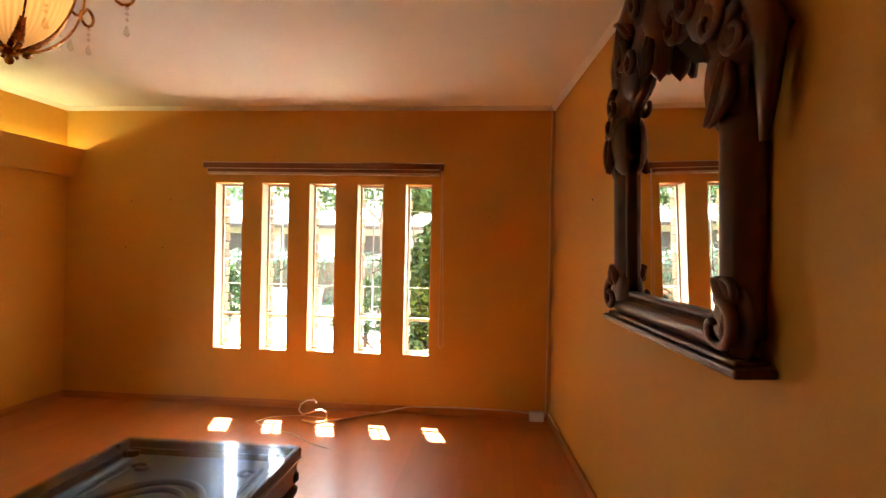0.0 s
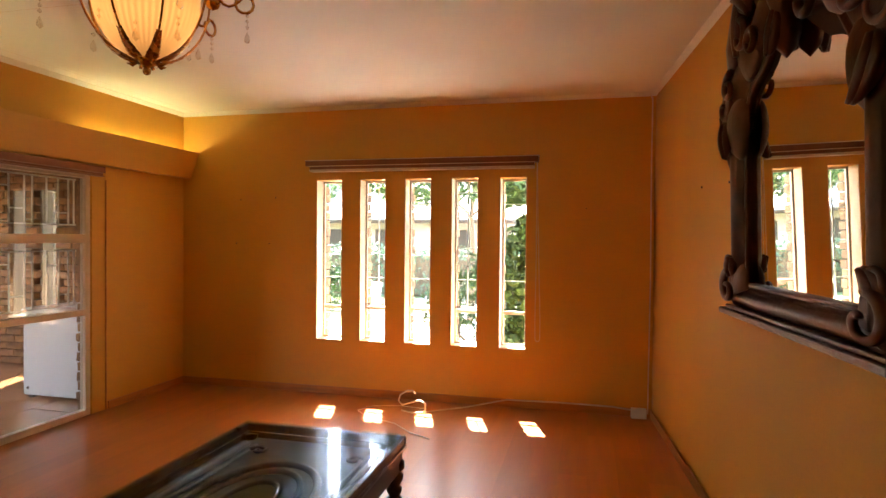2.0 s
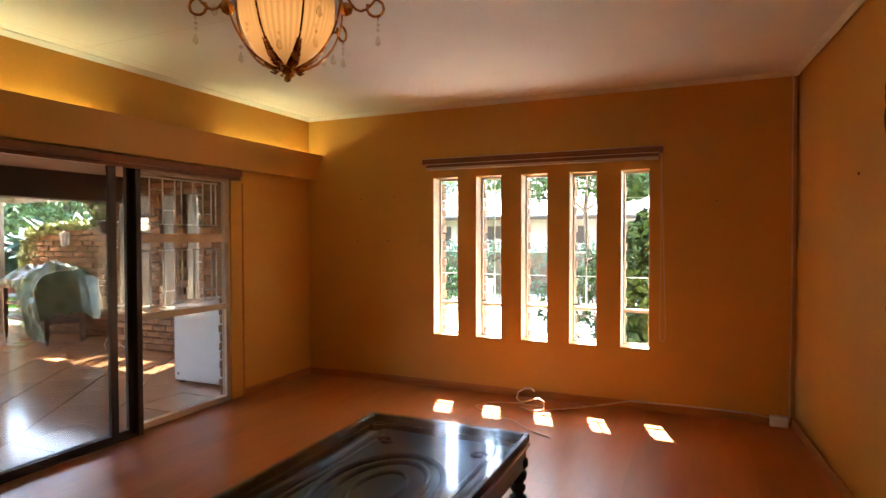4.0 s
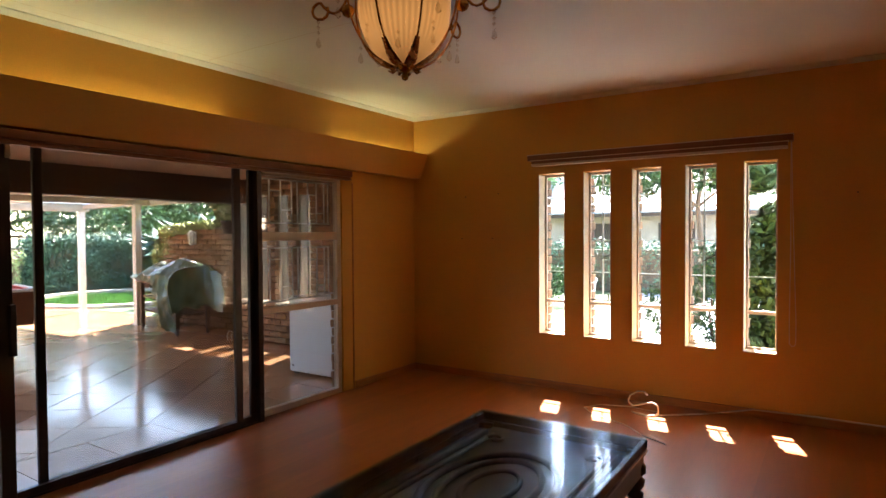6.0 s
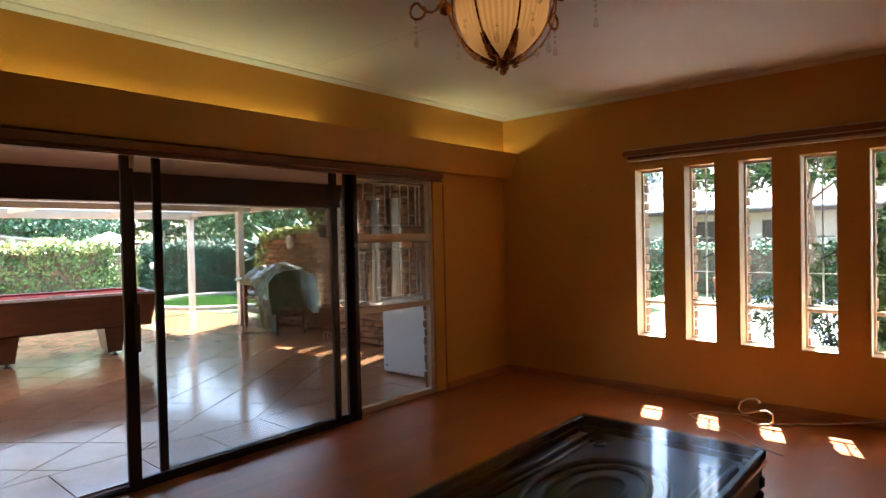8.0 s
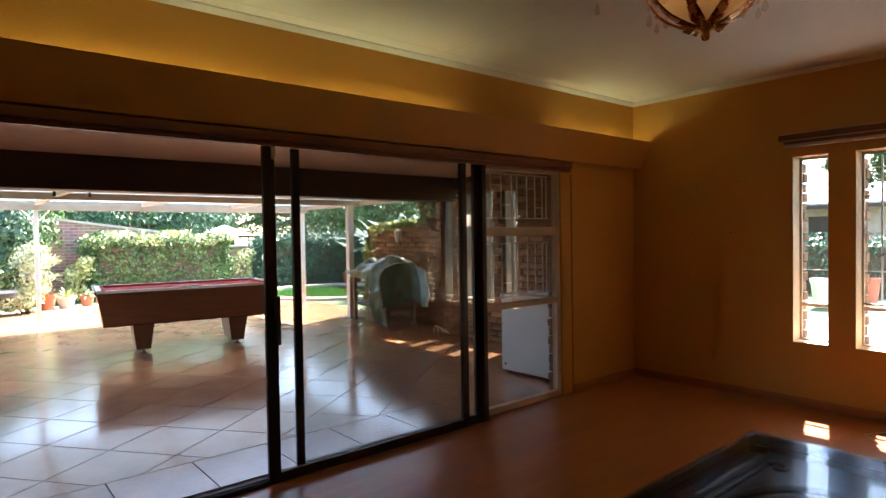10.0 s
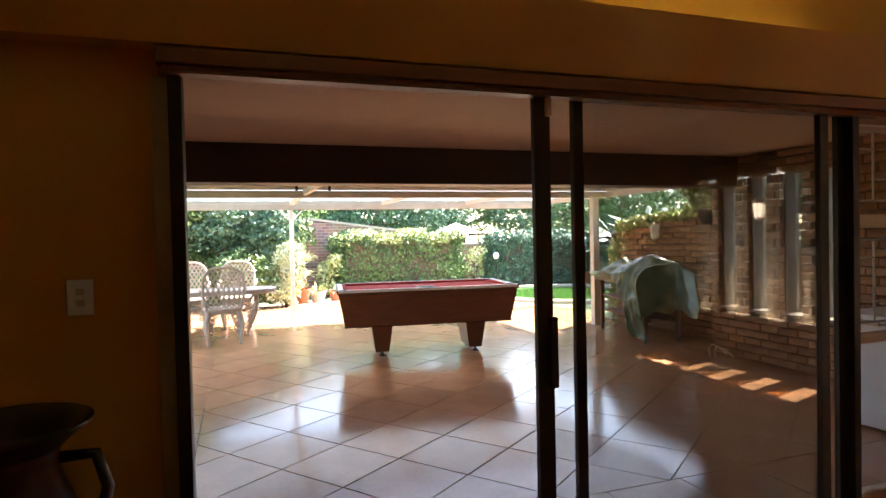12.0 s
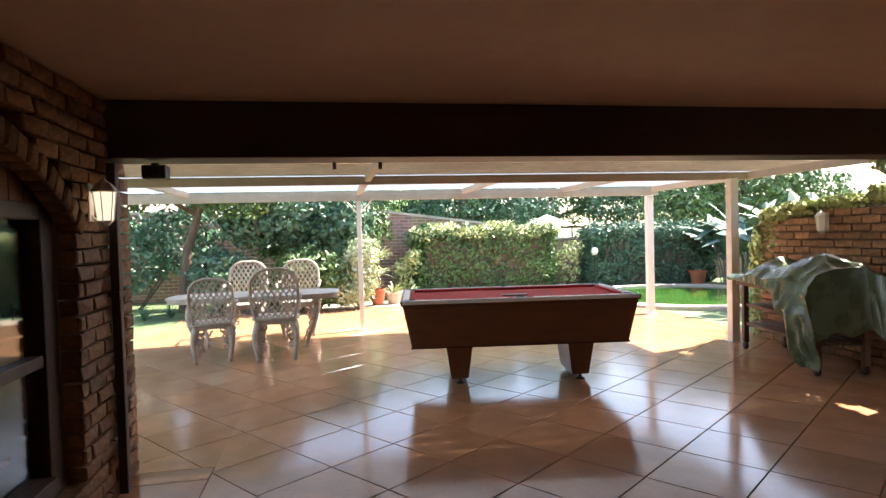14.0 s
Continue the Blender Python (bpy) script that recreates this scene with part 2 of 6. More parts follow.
def globe_glow(name):
    """Fluted amber glass lit from inside: brighter round the bulb, ribbed by its flutes."""
    m = glow(name, (1.0, 0.47, 0.14), 0.05)
    n, l = m.node_tree.nodes, m.node_tree.links
    tc, gr, sp = n.new("ShaderNodeTexCoord"), n.new("ShaderNodeTexGradient"), n.new("ShaderNodeSeparateXYZ")
    gr.gradient_type = "RADIAL"
    l.new(tc.outputs["Object"], gr.inputs[0])
    l.new(tc.outputs["Object"], sp.inputs[0])
    mul, sn, rib, zz, pw, out = (n.new("ShaderNodeMath") for _ in range(6))
    for node, op, v in ((mul, "MULTIPLY", 301.6), (rib, "MULTIPLY_ADD", 0.13), (zz, "ADD", -0.20), (pw, "MULTIPLY", 0.0)):
        node.operation, node.inputs[1].default_value = op, v
    rib.inputs[2].default_value = 0.8
    sn.operation = "SINE"
    l.new(gr.outputs["Fac"], mul.inputs[0])
    l.new(mul.outputs[0], sn.inputs[0])
    l.new(sn.outputs[0], rib.inputs[0])
    l.new(sp.outputs[2], zz.inputs[0])
    l.new(zz.outputs[0], pw.inputs[0])
    l.new(zz.outputs[0], pw.inputs[1])
    fall = n.new("ShaderNodeMapRange")
    fall.inputs[1].default_value, fall.inputs[2].default_value = 0.0, 0.022
    fall.inputs[3].default_value, fall.inputs[4].default_value = 0.044, 0.010
    l.new(pw.outputs[0], fall.inputs[0])
    out.operation = "MULTIPLY"
    l.new(rib.outputs[0], out.inputs[0])
    l.new(fall.outputs[0], out.inputs[1])
    l.new(out.outputs[0], n["Principled BSDF"].inputs["Emission Strength"])
    n["Principled BSDF"].inputs["Base Color"].default_value = (0.30, 0.15, 0.06, 1)
    return m


M_GLOBE = globe_glow("lit_frosted_globe")
M_LAMPGLOW = glow("lit_lantern_pane", (1.0, 0.85, 0.66), 0.2)
M_CABLE = shader("white_cable", (0.75, 0.62, 0.50), 0.5, bump=0.0)
M_POOLWOOD = shader("pool_table_veneer", (0.16, 0.055, 0.022), 0.35, var=0.15, scale=3, stretch=(6, 1, 6), coat=0.2)
M_FELT = shader("red_felt", (0.42, 0.03, 0.03), 0.95, var=0.06, grain=0.08, grain_scale=300, bump=0.2)
M_CHAIR = shader("white_cast_aluminium", (0.44, 0.38, 0.32), 0.5, var=0.12, scale=15, bump=0.2)
M_LEAF = shader("garden_leaf", (0.115, 0.205, 0.06), 0.45, var=0.3, scale=1.2, grain=0.05, grain_scale=40, bump=0.0, second=(0.045, 0.10, 0.035), island=0.35)
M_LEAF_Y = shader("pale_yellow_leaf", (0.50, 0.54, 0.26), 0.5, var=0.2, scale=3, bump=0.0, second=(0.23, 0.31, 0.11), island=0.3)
M_LEAF_B = shader("blue_green_leaf", (0.085, 0.175, 0.105), 0.4, var=0.3, scale=1.5, bump=0.0, second=(0.035, 0.10, 0.055), island=0.35)
M_LEAF_D = shader("dark_glossy_leaf", (0.036, 0.085, 0.022), 0.6, var=0.3, scale=2.0, bump=0.0, second=(0.016, 0.042, 0.014), island=0.45, spec=0.2)
M_PADDLE = shader("grey_green_paddle_leaf", (0.10, 0.17, 0.13), 0.6, spec=0.25, var=0.25, scale=2.0, bump=0.0, second=(0.05, 0.10, 0.075))
M_DRIVE = shader("pale_drive_paving", (0.46, 0.47, 0.49), 0.75, var=0.15, scale=2, bump=0.3)
M_BARK = shader("rough_bark", (0.16, 0.11, 0.075), 0.9, var=0.25, scale=10, stretch=(1, 1, 0.2), bump=0.8)
M_GRASS = shader("mown_grass", (0.11, 0.17, 0.065), 0.85, var=0.2, scale=2, grain=0.2, grain_scale=60, bump=0.6)
M_PAVE = shader("pale_paving", (0.50, 0.42, 0.34), 0.7, var=0.1, scale=2, bump=0.3)
M_POND = shader("green_pool_water", (0.035, 0.11, 0.02), 0.06, var=0.15, scale=1.2, bump=0.02)
M_TERRA = shader("terracotta_pot", (0.40, 0.12, 0.06), 0.75, var=0.15, scale=8, bump=0.2)
M_TARP = shader("green_tarpaulin", (0.10, 0.16, 0.085), 0.27, var=0.2, scale=5, bump=0.05, second=(0.075, 0.11, 0.06), spec=0.5)
M_PLASTER = shader("weathered_pale_plaster", (0.40, 0.35, 0.28), 0.8, var=0.25, scale=6, stretch=(1, 1, 0.2), bump=0.3)
M_LOUVRE = shader("cream_louvre_paint", (0.48, 0.43, 0.35), 0.5, var=0.08, bump=0.05)
M_FREEZER = shader("white_enamel", (0.72, 0.74, 0.76), 0.3, var=0.03, bump=0.02)
M_ROOFTILE = shader("grey_roof_tile", (0.40, 0.40, 0.41), 0.7, var=0.2, scale=8, bump=0.4, island=0.15)
M_FARWALL = shader("far_house_wall", (0.42, 0.33, 0.26), 0.8, var=0.1)

# ---- setting: the room ----
WY, RX, DX, CZ, BY, SLANT = 6.04, 1.135, -3.64, 2.872, -1.8, 0.078     # window wall, mirror wall, door wall, ceiling, rear wall
SLITS = [(-2.095 + 0.4645 * i, -1.82 + 0.4585 * i, 0.54, 2.143) for i in range(5)]
bm = bmesh.new()
slabs(bm, "y", WY, WY + 0.18, DX - 0.10, RX, 0, CZ, SLITS)
wall_north = structure("wall_north", bm, M_WALL, "ochre plaster wall with five narrow window slits", "wall")
bm = bmesh.new()
prism(bm, [(RX, WY + 0.24), (RX + SLANT * (WY - BY), BY - 0.24), (RX + SLANT * (WY - BY) + 0.24, BY - 0.24), (RX + 0.24, WY + 0.24)], "z", 0, CZ)
wall_east = structure("wall_east", bm, M_WALL, "plain ochre plaster wall with scuff marks", "wall")
bm = bmesh.new()
slabs(bm, "x", DX - 0.10, DX, BY, WY, 0, CZ, [(0.515, 4.985, -0.001, 2.165)])
wall_west = structure("wall_west", bm, M_WALL, "ochre plaster wall round the sliding door", "wall")
bm = bmesh.new()
box(bm, DX, RX + SLANT * (WY - BY), BY - 0.24, BY, 0, CZ)
wall_south = structure("wall_south", bm, M_WALL, "plain ochre plaster wall behind the walker", "wall")
bm = bmesh.new()
box(bm, DX - 0.3, RX + 1.0, BY - 0.24, WY + 0.24, CZ, CZ + 0.12)
ceiling = structure("ceiling", bm, M_CEIL, "white board ceiling with a fine joint", "ceiling")
bm = bmesh.new()
box(bm, DX - 0.1, RX + 0.7, BY, WY, -0.2, -0.008)
floor = structure("floor", bm, M_JOINT, "reddish laminate plank floor", "floor")

# ---- setting: the patio ----
PY, LY, PX = 6.25, -0.07, -6.80          # patio's window wall, its left wall, the beam
PZ = 2.36
PSLITS = [(-7.10 + 0.43 * i, -6.84 + 0.435 * i, 0.57, 2.13) for i in range(4)]
bm = bmesh.new()
box(bm, PX, DX - 0.10, LY - 3.0, PY + 0.3, PZ, PZ + 0.1)
patio_ceiling = structure("patio_ceiling", bm, M_PATIOCEIL, "smooth cream patio ceiling", "ceiling")
bm = bmesh.new()
box(bm, PX - 0.32, PX, LY - 0.4, PY + 0.3, 2.015, PZ + 0.1, bevel=0.01)
beam = structure("beam", bm, M_DARKWOOD, "heavy dark-stained timber beam across the patio", "beam")
bm = bmesh.new()
box(bm, -400, 400, -400, 400, -0.8, -0.21)
box(bm, -60, DX - 0.1, -60, 60, -0.6, -0.02)
ground = structure("ground", bm, M_GRASS, "mown lawn running out to the garden walls", "ground")
bm = bmesh.new()
box(bm, -15.4, DX - 0.1, -1.6, 7.0, -0.5, -0.010)
patio_floor = structure("patio_floor", bm, M_GROUT, "glossy buff tiles laid diagonally", "floor")
bm = bmesh.new()
slabs(bm, "y", PY + 0.10, PY + 0.26, -7.2, DX - 0.1, 0, PZ + 0.1, PSLITS)
wall_patio = structure("wall_patio", bm, M_MORTAR, "brick patio wall with narrow window slits", "wall")
bm = bmesh.new()
slabs(bm, "y", LY - 0.26, LY - 0.10, -7.05, DX - 0.1, 0, PZ + 0.1, [(-6.30, -4.30, 0.30, 1.86)])
wall_patio_south = structure("wall_patio_south", bm, M_MORTAR, "brick patio wall with an arched window", "wall")

# outside ground next to the room and its eave
bm = bmesh.new()
box(bm, DX - 0.1, 40, WY + 0.18, 60, -0.6, -0.02)
pavement = structure("pavement", bm, M_DRIVE, "pale sunlit paving outside the windows", "pavement")
bm = bmesh.new()
box(bm, -7.6, 3.0, WY + 0.30, 7.12, 2.42, 2.52)
box(bm, -7.6, 3.0, 7.12, 7.16, 2.36, 2.54)
eave = structure("eave", bm, M_WHITEPAINT, "painted eave over the window slits", "roof")
bm = bmesh.new()
box(bm, -7.6, 4.0, BY - 0.6, 7.16, CZ + 0.13, CZ + 0.25)
roof = structure("roof", bm, M_ROOFTILE, "flat closing roof of the house", "roof")


def trim_run(name, boxes, mat, label, category="trim"):
    bm = bmesh.new()
    for b in boxes:
        box(bm, *b)
    return structure(name, bm, mat, label, category)


SK = 0.07
bm = bmesh.new()
box(bm, DX + 0.002, RX - 0.001, WY - 0.016, WY - 0.001, 0, SK)
box(bm, DX + 0.002, DX + 0.016, 5.0, WY - 0.016, 0, SK)
box(bm, DX + 0.002, DX + 0.016, BY, 0.47, 0, SK)
prism(bm, [(RX - 0.017, WY - 0.016), (RX - 0.002, WY - 0.016), (RX - 0.002 + SLANT * (WY - BY), BY), (RX - 0.017 + SLANT * (WY - BY), BY)], "z", 0, SK)
baseboard = structure("baseboard", bm, M_SKIRT, "low stained wooden skirting board", "skirting")
# coved cornice
bm = bmesh.new()
cove = [(0, 0), (0, -0.036), (0.006, -0.036), (0.02, -0.022), (0.036, -0.007), (0.036, 0)]
prism(bm, [(WY - 0.001 - a, CZ - 0.001 + b) for a, b in cove], "x", DX, RX)
prism(bm, [(DX + 0.001 + a, CZ - 0.001 + b) for a, b in cove], "y", BY, WY)
u = [bm.verts.new((RX - 0.001 - a, WY, CZ - 0.001 + b)) for a, b in cove]
v = [bm.verts.new((RX - 0.001 - a + SLANT * (WY - BY), BY, CZ - 0.001 + b)) for a, b in cove]
for i in range(len(cove)):
    j = (i + 1) % len(cove)
    bm.faces.new((u[i], u[j], v[j], v[i]))
cornice = structure("cornice", bm, M_CEIL, "thin white coved cornice", "trim")
bm = bmesh.new()
box(bm, DX + 0.06, RX + 0.2, 3.30, 3.303, CZ - 0.0006, CZ + 0.001)
box(bm, DX + 0.17, DX + 0.172, BY, WY, CZ - 0.0005, CZ + 0.001)
ceiling_joint = structure("ceiling_joint", bm, M_CREAM, "hairline joint between ceiling boards", "trim")

# ---- room: bulkhead with its cove tubes ----
bulk = thing("bulkhead", (DX, 2.1, 2.182), "ochre plastered bulkhead with an open cove above", "bulkhead", kind="structure")
bm = bmesh.new()
prism(bm, [(0.001, 0.0), (0.09, 0.0), (0.196, 0.265), (0.178, 0.268), (0.08, 0.04), (0.001, 0.04)], "y", BY - 2.1, WY - 2.101)
part("fascia", bm, M_WALL, bulk)
for a, b in ((-1.55, -0.2), (-0.12, 0.55), (0.68, 2.05), (2.17, 3.48), (4.70, 5.98)):
    t = thing("cove_tube", (DX + 0.034, (a + b) / 2, 2.224), "lit fluorescent tube lying in the cove", "tube lamp", "tubes in the cove")
    bm = bmesh.new()
    tube(bm, [(0, -(b - a) / 2, 0.172), (0, (b - a) / 2, 0.172)], 0.012)
    part("tube", bm, M_COVE, t)
    boxpart("holder", (-0.02, 0.02, -(b - a) / 2 - 0.02, (b - a) / 2 + 0.02, -0.002, 0.158), M_WHITEPAINT, t)

# ---- room: slit windows ----
M_REVEAL = shader("pale_cream_reveal_paint", (0.74, 0.60, 0.42), 0.6, var=0.05, bump=0.1)
for i, (a, b, c, d) in enumerate(SLITS):
    w = thing("window_%d" % (i + 1), ((a + b) / 2, WY + 0.15, c), "narrow steel window in a deep plaster reveal", "window", "window slits", "structure")
    hw, hh = (b - a) / 2, d - c
    for nm, q in (("frame_side", (-hw, -hw + 0.022, 0, 0.03, 0, hh)), ("frame_side", (hw - 0.022, hw, 0, 0.03, 0, hh)), ("frame_head", (-hw + 0.022, hw - 0.022, 0, 0.03, hh - 0.022, hh)),
                  ("sill", (-hw + 0.022, hw - 0.022, -0.01, 0.03, 0, 0.022)), ("transom", (-hw + 0.022, hw - 0.022, 0.004, 0.026, 0.302, 0.334))):
        boxpart(nm, q, M_CREAM, w, bevel=0.003)
    for nm, q in (("reveal", (-hw + 0.0005, -hw + 0.005, -0.149, 0.0, 0.006, hh - 0.006)), ("reveal", (hw - 0.005, hw - 0.0005, -0.149, 0.0, 0.006, hh - 0.006)), ("reveal", (-hw + 0.005, hw - 0.005, -0.149, -0.011, 0.0005, 0.006))):
        boxpart(nm, q, M_REVEAL, w, "pale cream reveal")
    for q in ((0.022, 0.295), (0.338, hh - 0.022)):
        p = boxpart("pane", (-hw + 0.02, hw - 0.02, 0.014, 0.018, *q), M_GLASS, w)
        p.visible_shadow = False
    if i in (1, 3):
        boxpart("casement_bar", (-0.006, 0.006, 0.034, 0.046, 0.34, hh - 0.03), M_WHITEPAINT, w)
        for z in (0.34, 0.62, 0.93, 1.24, 1.47):
            boxpart("burglar_bar", (-hw + 0.02, hw - 0.02, 0.036, 0.044, z, z + 0.008), M_WHITEPAINT, w)
        bm = bmesh.new()
        tube(bm, [(-0.11, -0.02, 0.36), (0.10, -0.02, 0.36)], 0.006)
        tube(bm, [(0.07, -0.02, 0.36), (0.07, -0.02, 0.42)], 0.008)
        part("stay", bm, M_BRONZE, w, "dark metal window stay")
        bm = bmesh.new()
        tube(bm, [(0.12, -0.015, 0.80), (0.10, -0.045, 0.81), (0.0, -0.055, 0.75)], 0.007)
        box(bm, 0.10, 0.125, -0.03, 0.0, 0.77, 0.84)
        part("handle", bm, M_BRONZE, w, "dark metal casement handle")
    else:
        for z in (0.62, 1.36):
            boxpart("glazing_bar", (-hw + 0.02, hw - 0.02, 0.034, 0.042, z, z + 0.006), M_WHITEPAINT, w)

# blind pelmet and cord
blind = thing("roller_blind", (-1.025, WY, 2.219), "drawn-up brown slatted blind with pale edges", "blind")
boxpart("headrail", (-1.148, 1.148, -0.10, -0.002, 0.055, 0.105), M_TRIM, blind, bevel=0.004)
boxpart("slat", (-1.11, 1.11, -0.085, -0.012, 0.022, 0.053), M_TRIM, blind, bevel=0.003)
boxpart("top_strip", (-1.152, 1.152, -0.106, -0.001, 0.106, 0.112), M_CREAM, blind)
boxpart("edge_strip", (-1.115, 1.115, -0.10, -0.03, 0.050, 0.056), M_CREAM, blind, "pale edge strip")
boxpart("bottom_rail", (-1.11, 1.11, -0.092, -0.006, 0.0, 0.020), M_CREAM, blind, "pale bottom rail", bevel=0.003)
bm = bmesh.new()
loop = [(1.132, -0.05, 0.05), (1.135, -0.05, -0.8), (1.129, -0.045, -1.4)] + [(1.152 - 0.022 * math.cos(k * 0.5236), -0.045, -1.56 - 0.03 * math.sin(k * 0.5236)) for k in range(7)] + [(1.175, -0.045, -1.4), (1.145, -0.045, -0.4), (1.137, -0.05, 0.05)]
tube(bm, loop, 0.0028, 6)
part("cord", bm, M_CABLE, blind, "thin white pull cord")

# ---- room: sliding door, side window, pelmet, jamb ----
door = thing("sliding_door", (DX + 0.045, 0.515, 0), "bronze aluminium sliding door, one leaf slid open", "door", kind="structure")
for nm, q in (("jamb", (-0.07, 0.042, 0.001, 0.045, 0, 2.164)), ("jamb", (-0.07, 0.042, 3.215, 3.262, 0, 2.164)), ("head", (-0.07, 0.035, 0.045, 3.215, 2.125, 2.164)), ("track", (-0.05, 0.034, 0.045, 3.215, 0.0, 0.014)), ("track_rail", (0.012, 0.018, 0.045, 3.215, 0.014, 0.026)), ("track_rail", (-0.022, -0.016, 0.045, 3.215, 0.014, 0.026))):
    boxpart(nm, q, M_BRONZE, door, bevel=0.003 if nm != "track_rail" else 0)
for nm, x, y0, y1, w0, w1 in (("sliding_leaf", 0.020, 1.390, 3.053, 0.075, 0.06), ("fixed_leaf", -0.020, 1.60, 3.212, 0.050, 0.045)):
    leaf = boxpart(nm, (x - 0.016, x + 0.016, y0, y0 + w0, 0.027, 2.12), M_BRONZE, door, bevel=0.003)
    boxpart("stile", (x - 0.016, x + 0.016, y1 - w1, y1, 0.027, 2.12), M_BRONZE, leaf, bevel=0.003)
    boxpart("top_rail", (x - 0.016, x + 0.016, y0 + w0, y1 - w1, 2.085, 2.12), M_BRONZE, leaf)
    boxpart("bottom_rail", (x - 0.016, x + 0.016, y0 + w0, y1 - w1, 0.027, 0.062), M_BRONZE, leaf)
    g = boxpart("pane", (x - 0.003, x + 0.003, y0 + w0, y1 - w1, 0.062, 2.085), M_TINT, leaf, "tinted glass pane")
    g.visible_shadow = False
    if nm == "sliding_leaf":
        bm = bmesh.new()
        box(bm, x + 0.016, x + 0.040, y0 + 0.05, y0 + 0.085, 0.86, 1.16, 0.006)
        part("handle", bm, M_BRONZE, leaf, "black pull handle")
        bm = bmesh.new()
        box(bm, x + 0.012, x + 0.028, y0 + 0.05, y0 + 0.078, 2.0, 2.10, 0.004)
        part("guide", bm, M_CREAM, leaf, "pale roller guide")

side = thing("window_6", (DX - 0.035, 3.78, 0), "cream-framed side window with burglar bars", "window", kind="structure")
for nm, q in (("frame_side", (-0.03, 0.03, 0.0, 0.05, 0.0, 2.164)), ("frame_side", (-0.03, 0.03, 0.985, 1.035, 0.0, 2.164)), ("frame_head", (-0.03, 0.03, 0.05, 0.985, 2.06, 2.164)), ("transom", (-0.03, 0.035, 0.05, 0.985, 1.50, 1.575)), ("transom", (-0.03, 0.035, 0.05, 0.985, 0.875, 0.925)), ("sill", (-0.03, 0.035, 0.05, 0.985, 0.0, 0.055))):
    boxpart(nm, q, M_CREAM, side, bevel=0.004)
for q in ((0.055, 0.875), (0.925, 1.50), (1.575, 2.06)):
    p = boxpart("pane", (-0.004, 0.0, 0.05, 0.985, *q), M_TINT, side)
    p.visible_shadow = False
for z0, z1 in ((0.93, 1.44), (1.62, 2.05)):
    bars = boxpart("burglar_bar", (-0.075, -0.063, 0.06, 0.98, z0 + 0.03, z0 + 0.042), M_WHITEPAINT, side, "white square burglar bars")
    boxpart("bar", (-0.075, -0.063, 0.06, 0.98, z1 - 0.012, z1), M_WHITEPAINT, bars)
    for k, y in enumerate((0.10, 0.23, 0.36, 0.49, 0.56, 0.69, 0.80, 0.90, 0.955)):
        boxpart("bar", (-0.074, -0.064, y, y + 0.010, z0 + 0.03, z1 - 0.004), M_WHITEPAINT, bars)
    for y0, y1, z in ((0.23, 0.36, z1 - 0.11), (0.69, 0.80, z1 - 0.13), (0.80, 0.90, z0 + 0.13), (0.36, 0.49, z0 + 0.15)):
        boxpart("bar", (-0.073, -0.065, y0 + 0.01, y1, z, z + 0.010), M_WHITEPAINT, bars)

pelmet = thing("blind_box", (DX, 2.665, 2.10), "brown wooden blind box over the sliding door", "blind")
boxpart("box_front", (0.05, 0.130, -2.18, 2.18, 0.006, 0.063), M_TRIM, pelmet, bevel=0.006)
boxpart("lower_slat", (0.062, 0.118, -2.165, 2.165, -0.014, 0.004), M_TRIM, pelmet, bevel=0.003)
boxpart("bottom_strip", (0.060, 0.124, -2.17, 2.17, -0.024, -0.016), M_TRIM, pelmet)
curtain = thing("door_trim", (DX + 0.002, 0.487, 0), "pinkish wooden trim boards beside the door frame", "trim", kind="structure")
for k, (a, b, d) in enumerate(((-0.03, 0.028, 0.012), (0.033, 0.06, 0.02))):
    boxpart("board", (0, d, a, b, 0.0, 2.085), M_CREAM if k == 0 else M_TRIM, curtain, bevel=0.004)
boxpart("board", (-0.09, 0.004, 4.335, 4.490, 0.0, 2.164), M_WALL, curtain, "ochre-painted jamb board", bevel=0.004)
boxpart("bead", (0.004, 0.016, 4.476, 4.490, 0.0, 2.06), M_SKIRT, curtain, "thin wooden bead", bevel=0.003)

sw = thing("light_switch", (DX, 0.22, 1.33), "white plastic double light switch on the wall", "switch")
boxpart("plate", (0.001, 0.010, -0.04, 0.04, -0.06, 0.06), M_WHITEPAINT, sw, bevel=0.003)
boxpart("rocker", (0.010, 0.016, -0.012, 0.012, 0.008, 0.03), M_CREAM, sw)
boxpart("rocker", (0.010, 0.016, -0.012, 0.012, -0.03, -0.008), M_CREAM, sw)

# ---- room: urn on a pedestal by the door ----
urn = thing("urn", (-3.3, 0.10, 0), "dark patterned urn with a wide flaring rim", "urn")
bm = bmesh.new()
lathe(bm, [(0.15, 0), (0.16, 0.03), (0.11, 0.08), (0.10, 0.16), (0.15, 0.30), (0.20, 0.50), (0.20, 0.66), (0.15, 0.80), (0.12, 0.88), (0.13, 0.93)], 28)
part("body", bm, M_MAHOG, urn, smooth=True)
bm = bmesh.new()
lathe(bm, [(0.13, 0.93), (0.19, 0.985), (0.215, 1.0), (0.215, 1.012), (0.19, 1.006), (0.12, 0.95), (0.0, 0.94)], 28)
part("rim", bm, M_BLACKWOOD, urn, "black glazed rim", smooth=True)
for s in (-1, 1):
    bm = bmesh.new()
    tube(bm, [(0.0, s * 0.13, 0.90), (0.0, s * 0.22, 0.90), (0.0, s * 0.25, 0.80), (0.0, s * 0.22, 0.68), (0.0, s * 0.19, 0.62)], 0.018, 8)
    part("handle", bm, M_BLACKWOOD, urn, smooth=True)

